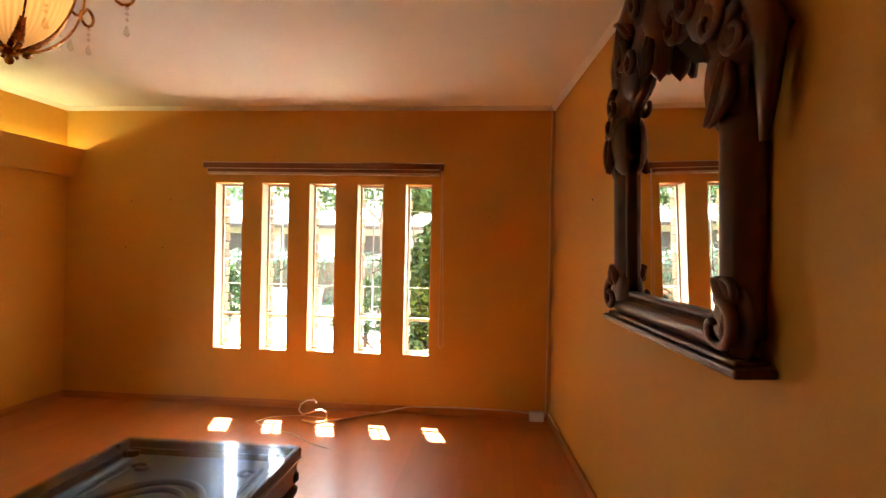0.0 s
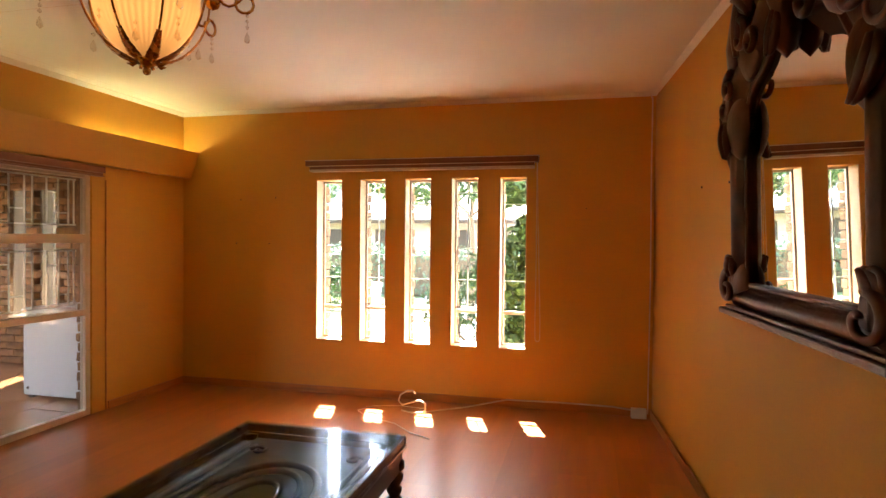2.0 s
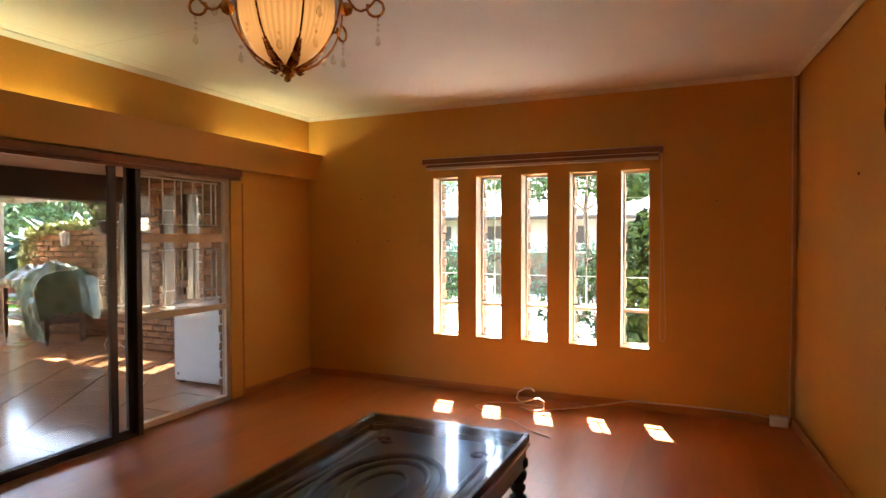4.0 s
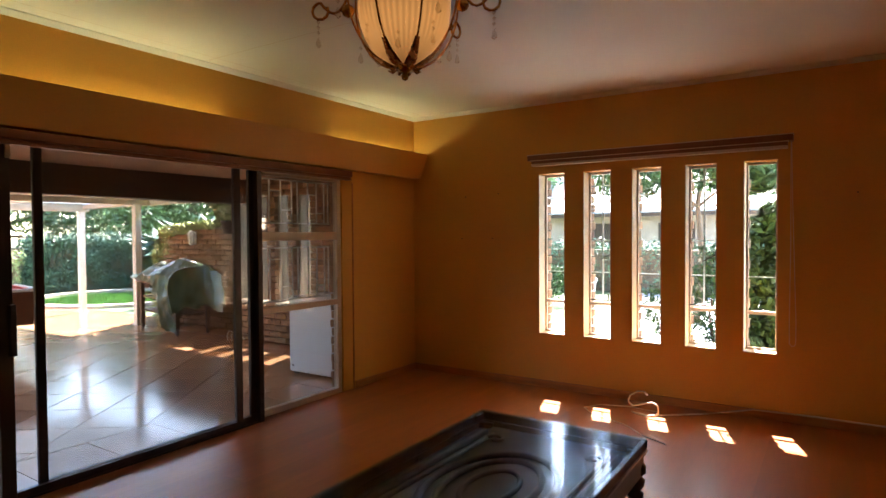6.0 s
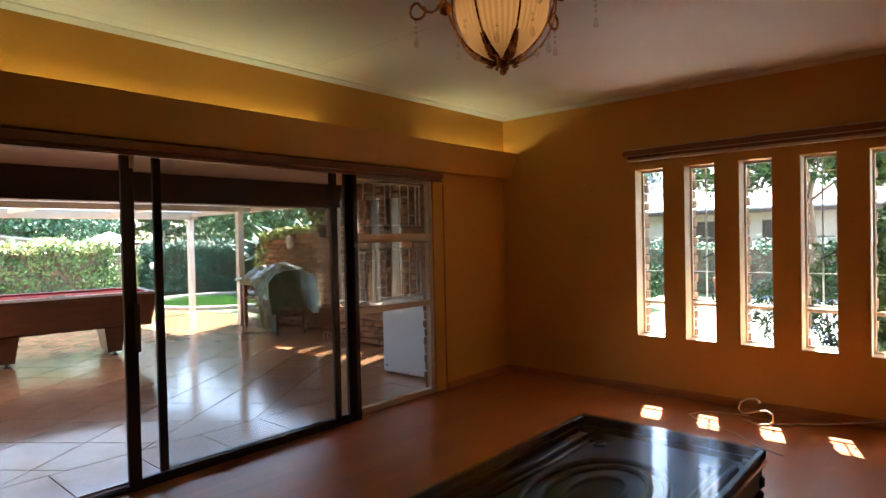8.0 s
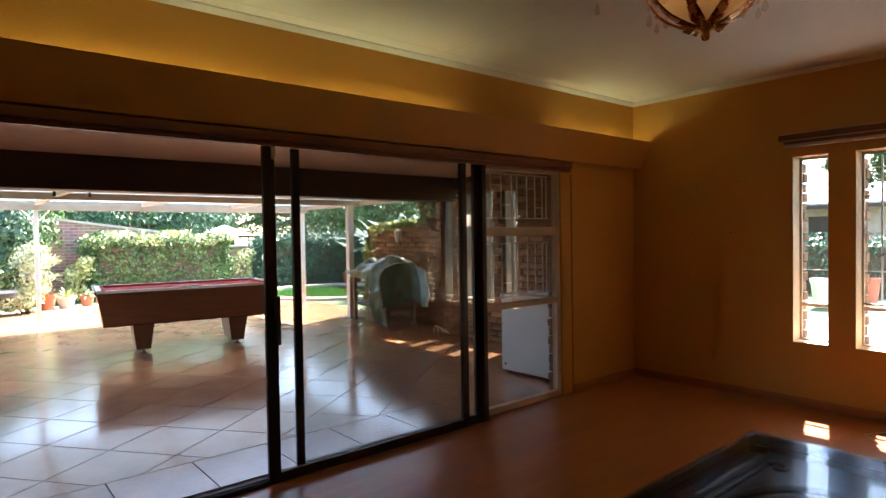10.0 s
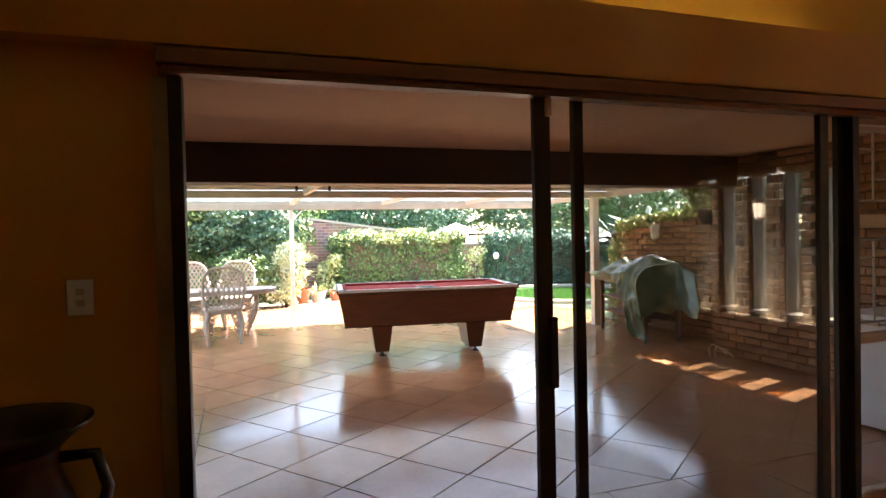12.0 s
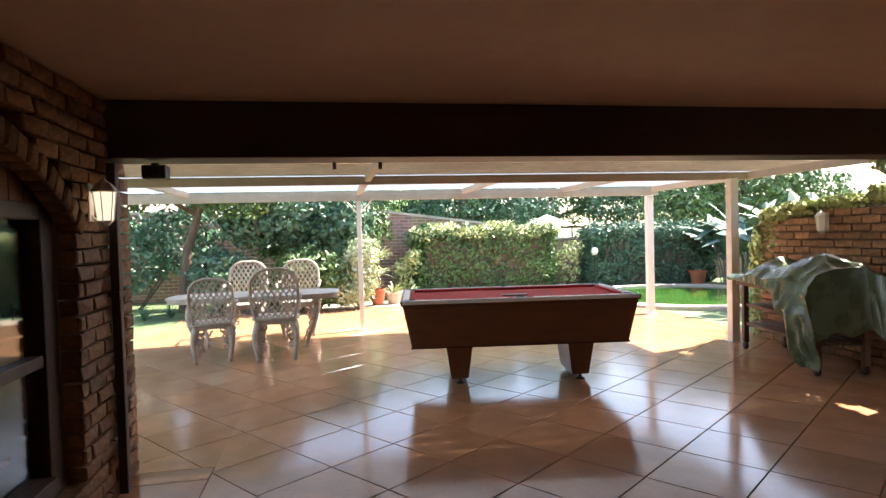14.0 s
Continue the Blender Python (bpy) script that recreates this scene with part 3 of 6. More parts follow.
# ---- room: coffee table ----
TX, TY, TW, TL, TH = -1.0, 3.005, 0.53, 0.87, 0.39
ct = thing("coffee_table", (TX, TY, 0), "black carved coffee table with a glass top", "coffee table")
for nm, q in (("rim", (-TW, TW, TL - 0.03, TL, TH - 0.05, TH)), ("rim", (-TW, TW, -TL, -TL + 0.03, TH - 0.05, TH)), ("rim", (-TW, -TW + 0.03, -TL + 0.03, TL - 0.03, TH - 0.05, TH)), ("rim", (TW - 0.03, TW, -TL + 0.03, TL - 0.03, TH - 0.05, TH))):
    boxpart(nm, q, M_BLACKWOOD, ct, bevel=0.008)
boxpart("glass_top", (-TW + 0.004, TW - 0.004, -TL + 0.004, TL - 0.004, TH + 0.0005, TH + 0.0085), M_TOPGLASS, ct, "thick clear glass top")
boxpart("inner_tray", (-TW + 0.03, TW - 0.03, -TL + 0.03, TL - 0.03, TH - 0.10, TH - 0.085), M_TRAY, ct, "dusty inner tray with bluish window sheen in its colour")
bm = bmesh.new()
for k, (rx, ry) in enumerate(((0.30, 0.46), (0.22, 0.36), (0.12, 0.22))):
    ring = [(rx * math.cos(a * math.tau / 40), ry * math.sin(a * math.tau / 40), TH - 0.080) for a in range(41)]
    tube(bm, ring, 0.022 - 0.004 * k, 8, cap=False)
for s in (-1, 1):
    tube(bm, [(s * 0.42, -0.7, TH - 0.080), (s * 0.42, 0.7, TH - 0.080)], 0.024, 8)
    tube(bm, [(s * 0.36, -0.7, TH - 0.082), (s * 0.36, 0.7, TH - 0.082)], 0.012, 8)
    for q in (-1, 1):
        tube(bm, [(s * 0.30 + s * 0.06 * math.cos(a * 0.6) * (1 - a / 14), q * (0.62 + 0.06 * math.sin(a * 0.6) * (1 - a / 14)), TH - 0.080) for a in range(14)], 0.012, 6)
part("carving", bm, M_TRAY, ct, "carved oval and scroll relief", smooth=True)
for nm, q in (("apron", (-TW + 0.02, TW - 0.02, TL - 0.035, TL - 0.012, TH - 0.19, TH - 0.05)), ("apron", (-TW + 0.02, TW - 0.02, -TL + 0.012, -TL + 0.035, TH - 0.19, TH - 0.05)), ("apron", (-TW + 0.012, -TW + 0.035, -TL + 0.035, TL - 0.035, TH - 0.19, TH - 0.05)), ("apron", (TW - 0.035, TW - 0.012, -TL + 0.035, TL - 0.035, TH - 0.19, TH - 0.05))):
    boxpart(nm, q, M_BLACKWOOD, ct, bevel=0.004)
for sx in (-1, 1):
    for sy in (-1, 1):
        bm = bmesh.new()
        lathe(bm, [(0.03, 0), (0.05, 0.012), (0.052, 0.03), (0.03, 0.05), (0.045, 0.075), (0.047, 0.095), (0.03, 0.11), (0.05, 0.14), (0.055, 0.17), (0.035, 0.19), (0.06, 0.215), (0.06, 0.25), (0.04, 0.27), (0.05, TH - 0.06)], 16, (sx * (TW - 0.055), sy * (TL - 0.055), 0))
        part("leg", bm, M_BLACKWOOD, ct, "scalloped turned leg", smooth=True)
for sx in (-1, 1):                          # carved moulding under the rim
    bm = bmesh.new()
    tube(bm, [(sx * (TW - 0.004), -TL + 0.01, TH - 0.062), (sx * (TW - 0.004), TL - 0.01, TH - 0.062)], 0.010, 8)
    part("moulding", bm, M_BLACKWOOD, ct, smooth=True)

# ---- room: carved mirror on the slanted wall ----
MU = 3.10                                                # middle of the mirror along the wall, from the window wall
mx = RX + SLANT * MU - 0.004
mir = thing("wall_mirror", (mx, WY - MU, 1.222), "large mirror in a carved dark mahogany frame", "mirror", rz=math.degrees(math.atan(SLANT)))
# local: -x into the room, +y towards the window wall, z up from the foot of the frame


def sweep(bm, path, sect):
    """A moulding: closed section (out, depth) along a path of (y, z, outward angle)."""
    rings = []
    for y, z, a in path:
        rings.append([bm.verts.new((-d, y + o * math.cos(a), z + o * math.sin(a))) for o, d in sect])
    for p, q in zip(rings, rings[1:]):
        for i in range(len(sect)):
            j = (i + 1) % len(sect)
            bm.faces.new((p[i], p[j], q[j], q[i]))
    bm.faces.new(rings[0])
    bm.faces.new(rings[-1][::-1])


OPEN_L, OPEN_B = 0.53, 0.13
arch = [(OPEN_L, OPEN_B), (OPEN_L, 0.80), (0.49, 0.88), (0.42, 0.96), (0.33, 1.00), (0.25, 1.02), (0.16, 1.08), (0.07, 1.14)]
arch += [(-y, z) for y, z in arch[::-1]]
bm = bmesh.new()
vs = [bm.verts.new((-0.035, y * 1.02, z)) for y, z in arch]
bm.faces.new(vs)
part("glass", bm, M_MIRROR, mir, "clear silvered mirror glass")
boxpart("back_board", (-0.03, 0, -0.62, 0.62, 0.08, 1.30), M_BLACKWOOD, mir)
sect = [(0.0, 0.03), (0.0, 0.052), (0.008, 0.062), (0.018, 0.064), (0.026, 0.058), (0.034, 0.056), (0.044, 0.066)]
sect += [(0.05 + 0.125 * k / 12, 0.070 + 0.030 * math.sin(math.pi * k / 12) ** 0.7) for k in range(13)]
sect += [(0.182, 0.060), (0.190, 0.050), (0.196, 0.030), (0.198, 0.0), (0.0, 0.0)]
for s in (1, -1):
    bm = bmesh.new()
    sweep(bm, [(s * 0.527, 0.10 + 0.09 * k, 0.0 if s > 0 else math.pi) for k in range(9)], [(o * 0.62, d) for o, d in sect])
    part("side_moulding", bm, M_MAHOG, mir, "carved side moulding", smooth=True)
bm = bmesh.new()
top = []
for k in range(25):
    u = k / 24
    y = 0.56 - u * 1.12
    z = 0.82 + 0.36 * math.sin(u * math.pi) ** 0.8 + 0.03 * math.sin(u * 6 * math.pi)
    top.append((y, z, math.atan2(1.0, 1.5 * math.cos(u * math.pi))))
sweep(bm, top, [(o * 1.25, d) for o, d in sect])
part("crest_moulding", bm, M_MAHOG, mir, "high carved crest", smooth=True)
bm = bmesh.new()
sweep(bm, [(0.62 - 0.155 * k, 0.155, -math.pi / 2) for k in range(9)], [(o * 0.62, d) for o, d in sect])
box(bm, -0.125, 0, -0.70, 0.70, 0.0, 0.028, 0.008)
box(bm, -0.105, 0, -0.67, 0.67, 0.028, 0.045, 0.006)
part("base_moulding", bm, M_MAHOG, mir, "stepped base moulding")


def scroll(bm, y, z, r, turn, s, depth=0.108, n=26):
    """A carved volute on the frame's face."""
    pts, rad = [], []
    for k in range(n):
        u = k / (n - 1)
        a = turn + s * u * 4.2 * math.pi / 2
        q = r * (1 - 0.86 * u)
        pts.append((-depth - 0.02 * u, y + q * math.cos(a), z + q * math.sin(a)))
        rad.append(0.020 * (1 - 0.45 * u) * (r / 0.09) ** 0.5)
    tube(bm, pts, 0.02, 12, taper=rad)


def acanthus(bm, y, z, ang, length, s, depth=0.105):
    """A long fluted leaf that curls outward at its tip."""
    for q in (-1, 0, 1):
        pts, rad = [], []
        for k in range(12):
            u = k / 11
            a = ang + s * 0.5 * u + s * 1.5 * max(0.0, u - 0.75)
            off = q * 0.022 * math.sin(math.pi * (0.1 + 0.85 * u))
            pts.append((-depth - 0.012 * (q == 0) - 0.02 * u * u, y + length * u * math.cos(ang + s * 0.35 * u) - off * math.sin(a), z + length * u * math.sin(ang + s * 0.35 * u) + off * math.cos(a)))
            rad.append(0.004 + 0.019 * math.sin(math.pi * (0.12 + 0.83 * u)))
        tube(bm, pts, 0.015, 10, taper=rad)


def boss(bm, y, z, ry, rz, out, depth=0.06):
    """A rounded carved swelling on the frame."""
    n = 14
    rings = []
    for k in range(7):
        a = k / 6 * math.pi / 2
        rings.append([bm.verts.new((-depth - out * math.sin(a), y + ry * math.cos(a) * math.cos(t * math.tau / n), z + rz * math.cos(a) * math.sin(t * math.tau / n))) for t in range(n)])
    for p, q in zip(rings, rings[1:]):
        for t in range(n):
            bm.faces.new((p[t], p[(t + 1) % n], q[(t + 1) % n], q[t]))


for s in (1, -1):
    bm = bmesh.new()
    boss(bm, s * 0.60, 0.14, 0.095, 0.12, 0.04)
    scroll(bm, s * 0.60, 0.13, 0.085, math.pi / 2, -s)
    scroll(bm, s * 0.62, 0.25, 0.04, -math.pi / 2, s, 0.095)
    acanthus(bm, s * 0.62, 0.18, math.pi / 2, 0.10, s, 0.09)
    part("foot_scroll", bm, M_MAHOG, mir, "carved foot volute", smooth=True)
    bm = bmesh.new()
    boss(bm, s * 0.57, 0.86, 0.10, 0.15, 0.055)
    boss(bm, s * 0.66, 0.98, 0.075, 0.09, 0.05, 0.03)
    scroll(bm, s * 0.66, 0.98, 0.08, math.pi / 2, s, 0.085)
    acanthus(bm, s * 0.64, 0.90, -math.pi / 2, 0.18, -s)
    part("shoulder_scroll", bm, M_MAHOG, mir, "carved shoulder volute", smooth=True)
    bm = bmesh.new()
    tube(bm, [(-0.04, s * 0.70, 0.66), (-0.05, s * 0.73, 0.80), (-0.05, s * 0.74, 0.95), (-0.05, s * 0.70, 1.05), (-0.05, s * 0.62, 1.10)], 0.035, 8, taper=[0.012, 0.03, 0.045, 0.04, 0.02])
    part("shoulder_leaf", bm, M_MAHOG, mir, "curled leaf at the shoulder", smooth=True)
    for carve, nm, args in ((boss, "crest_boss", (s * 0.42, 1.18, 0.14, 0.14, 0.05)), (boss, "crest_boss", (s * 0.18, 1.40, 0.17, 0.15, 0.05)),
                            (scroll, "crest_scroll", (s * 0.40, 1.22, 0.10, 0, s)), (scroll, "crest_scroll", (s * 0.16, 1.40, 0.12, math.pi, -s)),
                            (scroll, "crest_scroll", (s * 0.56, 1.05, 0.07, math.pi / 2, -s)), (scroll, "crest_scroll", (s * 0.27, 1.16, 0.075, 0, s)),
                            (acanthus, "crest_leaf", (s * 0.46, 1.16, math.pi / 2, 0.24, s)), (acanthus, "crest_leaf", (s * 0.30, 1.30, math.pi * (0.5 - 0.2 * s), 0.18, -s))):
        bm = bmesh.new()
        carve(bm, *args)
        part(nm, bm, M_MAHOG, mir, smooth=True)
    bm = bmesh.new()
    tube(bm, [(-0.06, s * 0.62, 1.06), (-0.07, s * 0.56, 1.22), (-0.08, s * 0.42, 1.36), (-0.08, s * 0.24, 1.44), (-0.08, s * 0.05, 1.56)], 0.05, 10, taper=[0.03, 0.055, 0.06, 0.06, 0.03])
    part("crest_band", bm, M_MAHOG, mir, "deep carved crest band", smooth=True)
bm = bmesh.new()
lathe(bm, [(0.0, 1.02), (0.035, 1.06), (0.055, 1.12), (0.045, 1.18), (0.07, 1.26), (0.05, 1.36), (0.06, 1.46), (0.03, 1.56), (0.0, 1.60)], 12, (-0.075, 0, 0))
acanthus(bm, 0.0, 1.20, -math.pi / 2, 0.16, 0.4, 0.11)
part("centre_ornament", bm, M_MAHOG, mir, "carved drop at the middle of the crest", smooth=True)

# the mouldings and carving spread wider than the glass; the whole mirror hangs leaning into the room
for ob in [o for o in bpy.data.objects if o.parent == mir]:
    for v in ob.data.vertices:
        a = abs(v.co.y)
        v.co.y = math.copysign(a * 0.945 if a < 0.53 else 0.50 + (a - 0.53) * 1.30, v.co.y)
mir.matrix_basis = mir.matrix_basis @ Matrix.Rotation(radians(-1.6), 4, "Y")

# ---- room: chandelier ----
ch = thing("chandelier", (-1.10, 2.47, 2.185), "brass basket chandelier with frosted globe and crystal drops", "chandelier")
bm = bmesh.new()
ribs, prof = 48, []
for k in range(17):
    u = k / 16
    a = 0.20 + 2.10 * u
    prof.append((0.192 * math.sin(a) ** 0.9, 0.060 + 0.250 * (1 - math.cos(a))))
rings = []
for r, z in prof:
    rings.append([bm.verts.new((r * (1 + 0.006 * (k % 2)) * math.cos(k * math.tau / ribs), r * (1 + 0.006 * (k % 2)) * math.sin(k * math.tau / ribs), z)) for k in range(ribs)])
for p, q in zip(rings, rings[1:]):
    for k in range(ribs):
        bm.faces.new((p[k], p[(k + 1) % ribs], q[(k + 1) % ribs], q[k]))
bm.faces.new(rings[0][::-1])
part("globe", bm, M_GLOBE, ch, "fluted frosted amber glass globe, lit", smooth=True)
for k in range(8):
    a = k * math.tau / 8 + 0.15
    c, s = math.cos(a), math.sin(a)
    bm = bmesh.new()
    pts = []
    for j in range(15):
        u = j / 14
        a2 = 0.08 + 1.85 * u
        r = 0.238 * math.sin(a2)
        pts.append((r * c, r * s, 0.048 + 0.29 * (1 - math.cos(a2))))
    tube(bm, pts, 0.0045, 6)
    rib = part("rib", bm, M_BRASS, ch, smooth=True)
    bm = bmesh.new()
    side_v, out_v = Vector((-s, c, 0)), Vector((c, s, 0))
    for j in range(11):                                   # overlapping lobes that shrink up the rib
        f = 0.9 + 0.40 * j
        p, q = Vector(pts[int(f)]).lerp(Vector(pts[int(f) + 1]), f % 1), Vector(pts[int(f) + 1])
        up = (q - Vector(pts[int(f)])).normalized()
        ln = 0.034 * (1 - 0.055 * j)
        for sg in (-1, 1):
            tip = p + side_v * sg * ln * 0.75 + up * ln + out_v * 0.006
            mid = p + side_v * sg * ln * 0.22 + up * ln * 0.65 + out_v * 0.010
            low = p + side_v * sg * ln * 0.60 + up * ln * 0.15 + out_v * 0.004
            v0, v1, v2, v3 = bm.verts.new(p - up * 0.004), bm.verts.new(low), bm.verts.new(tip), bm.verts.new(mid)
            bm.faces.new((v0, v1, v3))
            bm.faces.new((v1, v2, v3))
    part("leaf_spray", bm, M_BRASS, rib, "pressed brass acanthus leaves")
bm = bmesh.new()
lathe(bm, [(0.0, 0.0), (0.012, 0.006), (0.016, 0.02), (0.010, 0.03), (0.04, 0.045), (0.048, 0.058), (0.02, 0.07), (0.012, 0.09)], 16)
finial = part("finial", bm, M_BRASS, ch, "brass leaf finial", smooth=True)
for k in range(8):
    bm = bmesh.new()
    a = k * math.tau / 8 + 0.3
    tube(bm, [(0.03 * math.cos(a), 0.03 * math.sin(a), 0.055), (0.055 * math.cos(a), 0.055 * math.sin(a), 0.04), (0.075 * math.cos(a), 0.075 * math.sin(a), 0.047)], 0.006, 5, taper=[0.007, 0.008, 0.002])
    part("finial_leaf", bm, M_BRASS, finial, smooth=True)
bm = bmesh.new()
tube(bm, [(0.222 * math.cos(k * math.tau / 40), 0.222 * math.sin(k * math.tau / 40), 0.425) for k in range(41)], 0.006, 6, cap=False)
part("hoop", bm, M_BRASS, ch, smooth=True)
bm = bmesh.new()
tube(bm, [(0, 0, 0.46), (0, 0, 0.66)], 0.009)
lathe(bm, [(0.0, 0.61), (0.03, 0.62), (0.065, 0.66), (0.07, 0.676)], 20)
part("stem", bm, M_BRASS, ch, "brass stem and ceiling rose", smooth=True)
M_CRYSTAL = glass("cut_crystal", (0.95, 0.93, 0.9), 3.0)


def drop(parent, x, y, z, n=3):
    bm = bmesh.new()
    for j in range(n):
        lathe(bm, [(0.0, -0.010), (0.008, 0.0), (0.0, 0.010)], 6, (x, y, z - 0.022 * j))
    zz = z - 0.022 * n - 0.022
    lathe(bm, [(0.0, -0.022), (0.012, -0.010), (0.010, 0.004), (0.0, 0.026)], 6, (x, y, zz))
    part("crystal_drop", bm, M_CRYSTAL, parent, "cut crystal drop")


for k in range(6):
    a = k * math.tau / 6 + 0.45
    c, s = math.cos(a), math.sin(a)
    bm = bmesh.new()
    pts = [((0.20 + 0.16 * u) * c, (0.20 + 0.16 * u) * s, 0.46 - 0.10 * math.sin(math.pi * u) - 0.12 * u) for u in [j / 8 for j in range(9)]]
    pts += [((0.36 + 0.035 * math.sin(v)) * c, (0.36 + 0.035 * math.sin(v)) * s, 0.305 + 0.035 * math.cos(v)) for v in [0.4 + 0.6 * j for j in range(9)]]
    tube(bm, pts, 0.006, 6)
    arm = part("arm", bm, M_BRASS, ch, "curled brass arm", smooth=True)
    drop(arm, 0.37 * c, 0.37 * s, 0.26)
    bm = bmesh.new()
    lathe(bm, [(0.0, -0.03), (0.022, -0.018), (0.03, 0.0), (0.022, 0.018), (0.0, 0.03)], 10, (0.24 * c, 0.24 * s, 0.30))
    part("amber_flower", bm, M_BRASS, arm, "small brass flower", smooth=True)
for k in range(8):
    a = k * math.tau / 8 + 0.5
    drop(ch, 0.185 * math.cos(a), 0.185 * math.sin(a), 0.14 + 0.05 * (k % 2), 1 + k % 2)

# ---- room: cables and junction box ----
cab = thing("cable", (0, WY, 0), "loose white cable along the skirting with a standing coil", "cable")
bm = bmesh.new()
tube(bm, [(1.10, -0.02, 0.03), (1.102, -0.012, 0.4), (1.108, -0.012, 1.2), (1.102, -0.012, 2.2), (1.105, -0.012, 2.81), (1.08, -0.03, 2.85)], 0.006, 6)
part("riser", bm, M_CABLE, cab)
bm = bmesh.new()
run = [(1.04, -0.03, 0.05), (0.8, -0.024, SK + 0.005), (0.3, -0.024, SK + 0.008), (-0.15, -0.03, SK), (-0.5, -0.16, 0.012), (-0.80, -0.38, 0.008), (-0.90, -0.47, 0.012)]
for x, z in ((-0.10, 0.04), (0.04, 0.014), (0.10, 0.02), (0.14, 0.06), (0.14, 0.12), (0.09, 0.15), (0.0, 0.125), (-0.09, 0.095), (-0.13, 0.13), (-0.11, 0.19), (-0.04, 0.235), (0.02, 0.24), (0.05, 0.21)):
    run.append((-0.93 + x * 0.9, -0.50 - 0.15 * z, z * 0.95))
tube(bm, run, 0.0075, 6)
part("coil", bm, M_CABLE, cab, smooth=True)
bm = bmesh.new()
tube(bm, [(-0.85, -0.30, 0.006), (-1.1, -0.26, 0.006), (-1.35, -0.33, 0.006), (-1.44, -0.50, 0.006), (-1.30, -0.66, 0.006), (-1.0, -0.78, 0.006), (-0.8, -0.98, 0.006), (-0.62, -1.08, 0.006)], 0.004, 6)
part("flex", bm, M_CABLE, cab, smooth=True)
jb = thing("junction_box", (1.02, WY - 0.06, 0.0), "small white junction box in the corner", "socket")
boxpart("body", (-0.065, 0.065, -0.03, 0.03, 0.0, 0.085), M_WHITEPAINT, jb, bevel=0.006)
boxpart("lid", (-0.055, 0.055, -0.036, -0.0305, 0.01, 0.075), M_WHITEPAINT, jb, bevel=0.002)
sk = thing("wall_socket", (-2.85, WY, 0.33), "ochre-painted socket low on the wall", "socket")
boxpart("plate", (-0.06, 0.06, -0.010, -0.001, -0.04, 0.04), M_WALL, sk, bevel=0.003)
for x, z, ew in ((-2.95, 1.95, 0), (-2.55, 1.97, 0), (-3.0, 1.5, 0), (-2.62, 1.5, 0), (0.55, 1.85, 0), (2.1, 1.88, 1), (1.55, 1.90, 1)):
    bm = bmesh.new()
    if ew:
        tube(bm, [(0, 0, 0), (-0.008, 0, 0)], 0.007, 8)
        nail = thing("wall_plug", (RX + SLANT * x, WY - x, z), "dark empty wall plug hole", "plug", "plugs in the walls")
    else:
        tube(bm, [(0, 0, 0), (0, -0.006, 0)], 0.006, 8)
        nail = thing("wall_plug", (x, WY, z), "dark empty wall plug hole", "plug", "plugs in the walls")
    part("plug", bm, M_MAHOG, nail)

# ---- patio: arched window in the south wall ----
aw = thing("window_7", (-5.30, LY - 0.10, 0.30), "dark wooden window under a brick arch", "window", kind="structure")
for nm, q in (("frame_side", (-1.0, -0.86, -0.10, 0.0, 0, 1.42)), ("frame_side", (0.86, 1.0, -0.10, 0.0, 0, 1.42)), ("frame_head", (-0.86, 0.86, -0.10, 0.0, 1.34, 1.42)), ("sill", (-0.86, 0.86, -0.10, 0.03, 0, 0.08)), ("mullion", (-0.05, 0.05, -0.09, 0.0, 0.08, 1.34)), ("transom", (-0.86, -0.05, -0.085, -0.01, 0.62, 0.68))):
    boxpart(nm, q, M_DARKWOOD, aw, bevel=0.006)
boxpart("board_infill", (-1.0, 1.0, -0.06, -0.03, 1.42, 1.56), M_TRIM, aw, "red-brown boarded arch infill")
for k in range(16):
    boxpart("infill_board", (-0.995 + k * 0.125, -0.88 + k * 0.125, -0.03, -0.018, 1.42, 1.56), M_TRIM, aw)
# black sheet added behind the panes in place of the unlit interior
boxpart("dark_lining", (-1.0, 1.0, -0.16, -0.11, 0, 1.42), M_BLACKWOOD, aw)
for a, b in ((-0.86, -0.05), (0.05, 0.86)):
    boxpart("pane", (a, b, -0.052, -0.046, 0.08, 1.34), M_GLASS, aw)

# reveals of the patio slits
for i, (a, b, c, d) in enumerate(PSLITS):
    w = thing("window_%d" % (8 + i), ((a + b) / 2, PY + 0.2, c), "narrow window with whitewashed reveal in the brick wall", "window", "patio window slits", "structure")
    hw, hh = (b - a) / 2, d - c
    for nm, q in (("reveal", (-hw - 0.0, -hw + 0.02, -0.13, 0.06, 0, hh)), ("reveal", (hw - 0.02, hw, -0.13, 0.06, 0, hh)), ("sill", (-hw + 0.02, hw - 0.02, -0.21, 0.06, 0, 0.025)), ("head", (-hw + 0.02, hw - 0.02, -0.20, 0.06, hh - 0.02, hh))):
        boxpart(nm, q, M_PLASTER, w)
    for z in (0.5, 0.95, 1.3):
        boxpart("glazing_bar", (-hw + 0.02, hw - 0.02, 0.02, 0.03, z, z + 0.010), M_WHITEPAINT, w)
    p = boxpart("pane", (-hw + 0.02, hw - 0.02, 0.010, 0.014, 0.025, hh - 0.02), M_DIMPANE, w)
# screen wall seen through those slits
bm = bmesh.new()
box(bm, -8.4, -4.6, 8.15, 8.35, -0.05, 1.2)
wall_screen = structure("wall_screen", bm, M_BRICK_STUFF, "low brick screen wall outside the patio slits", "wall")


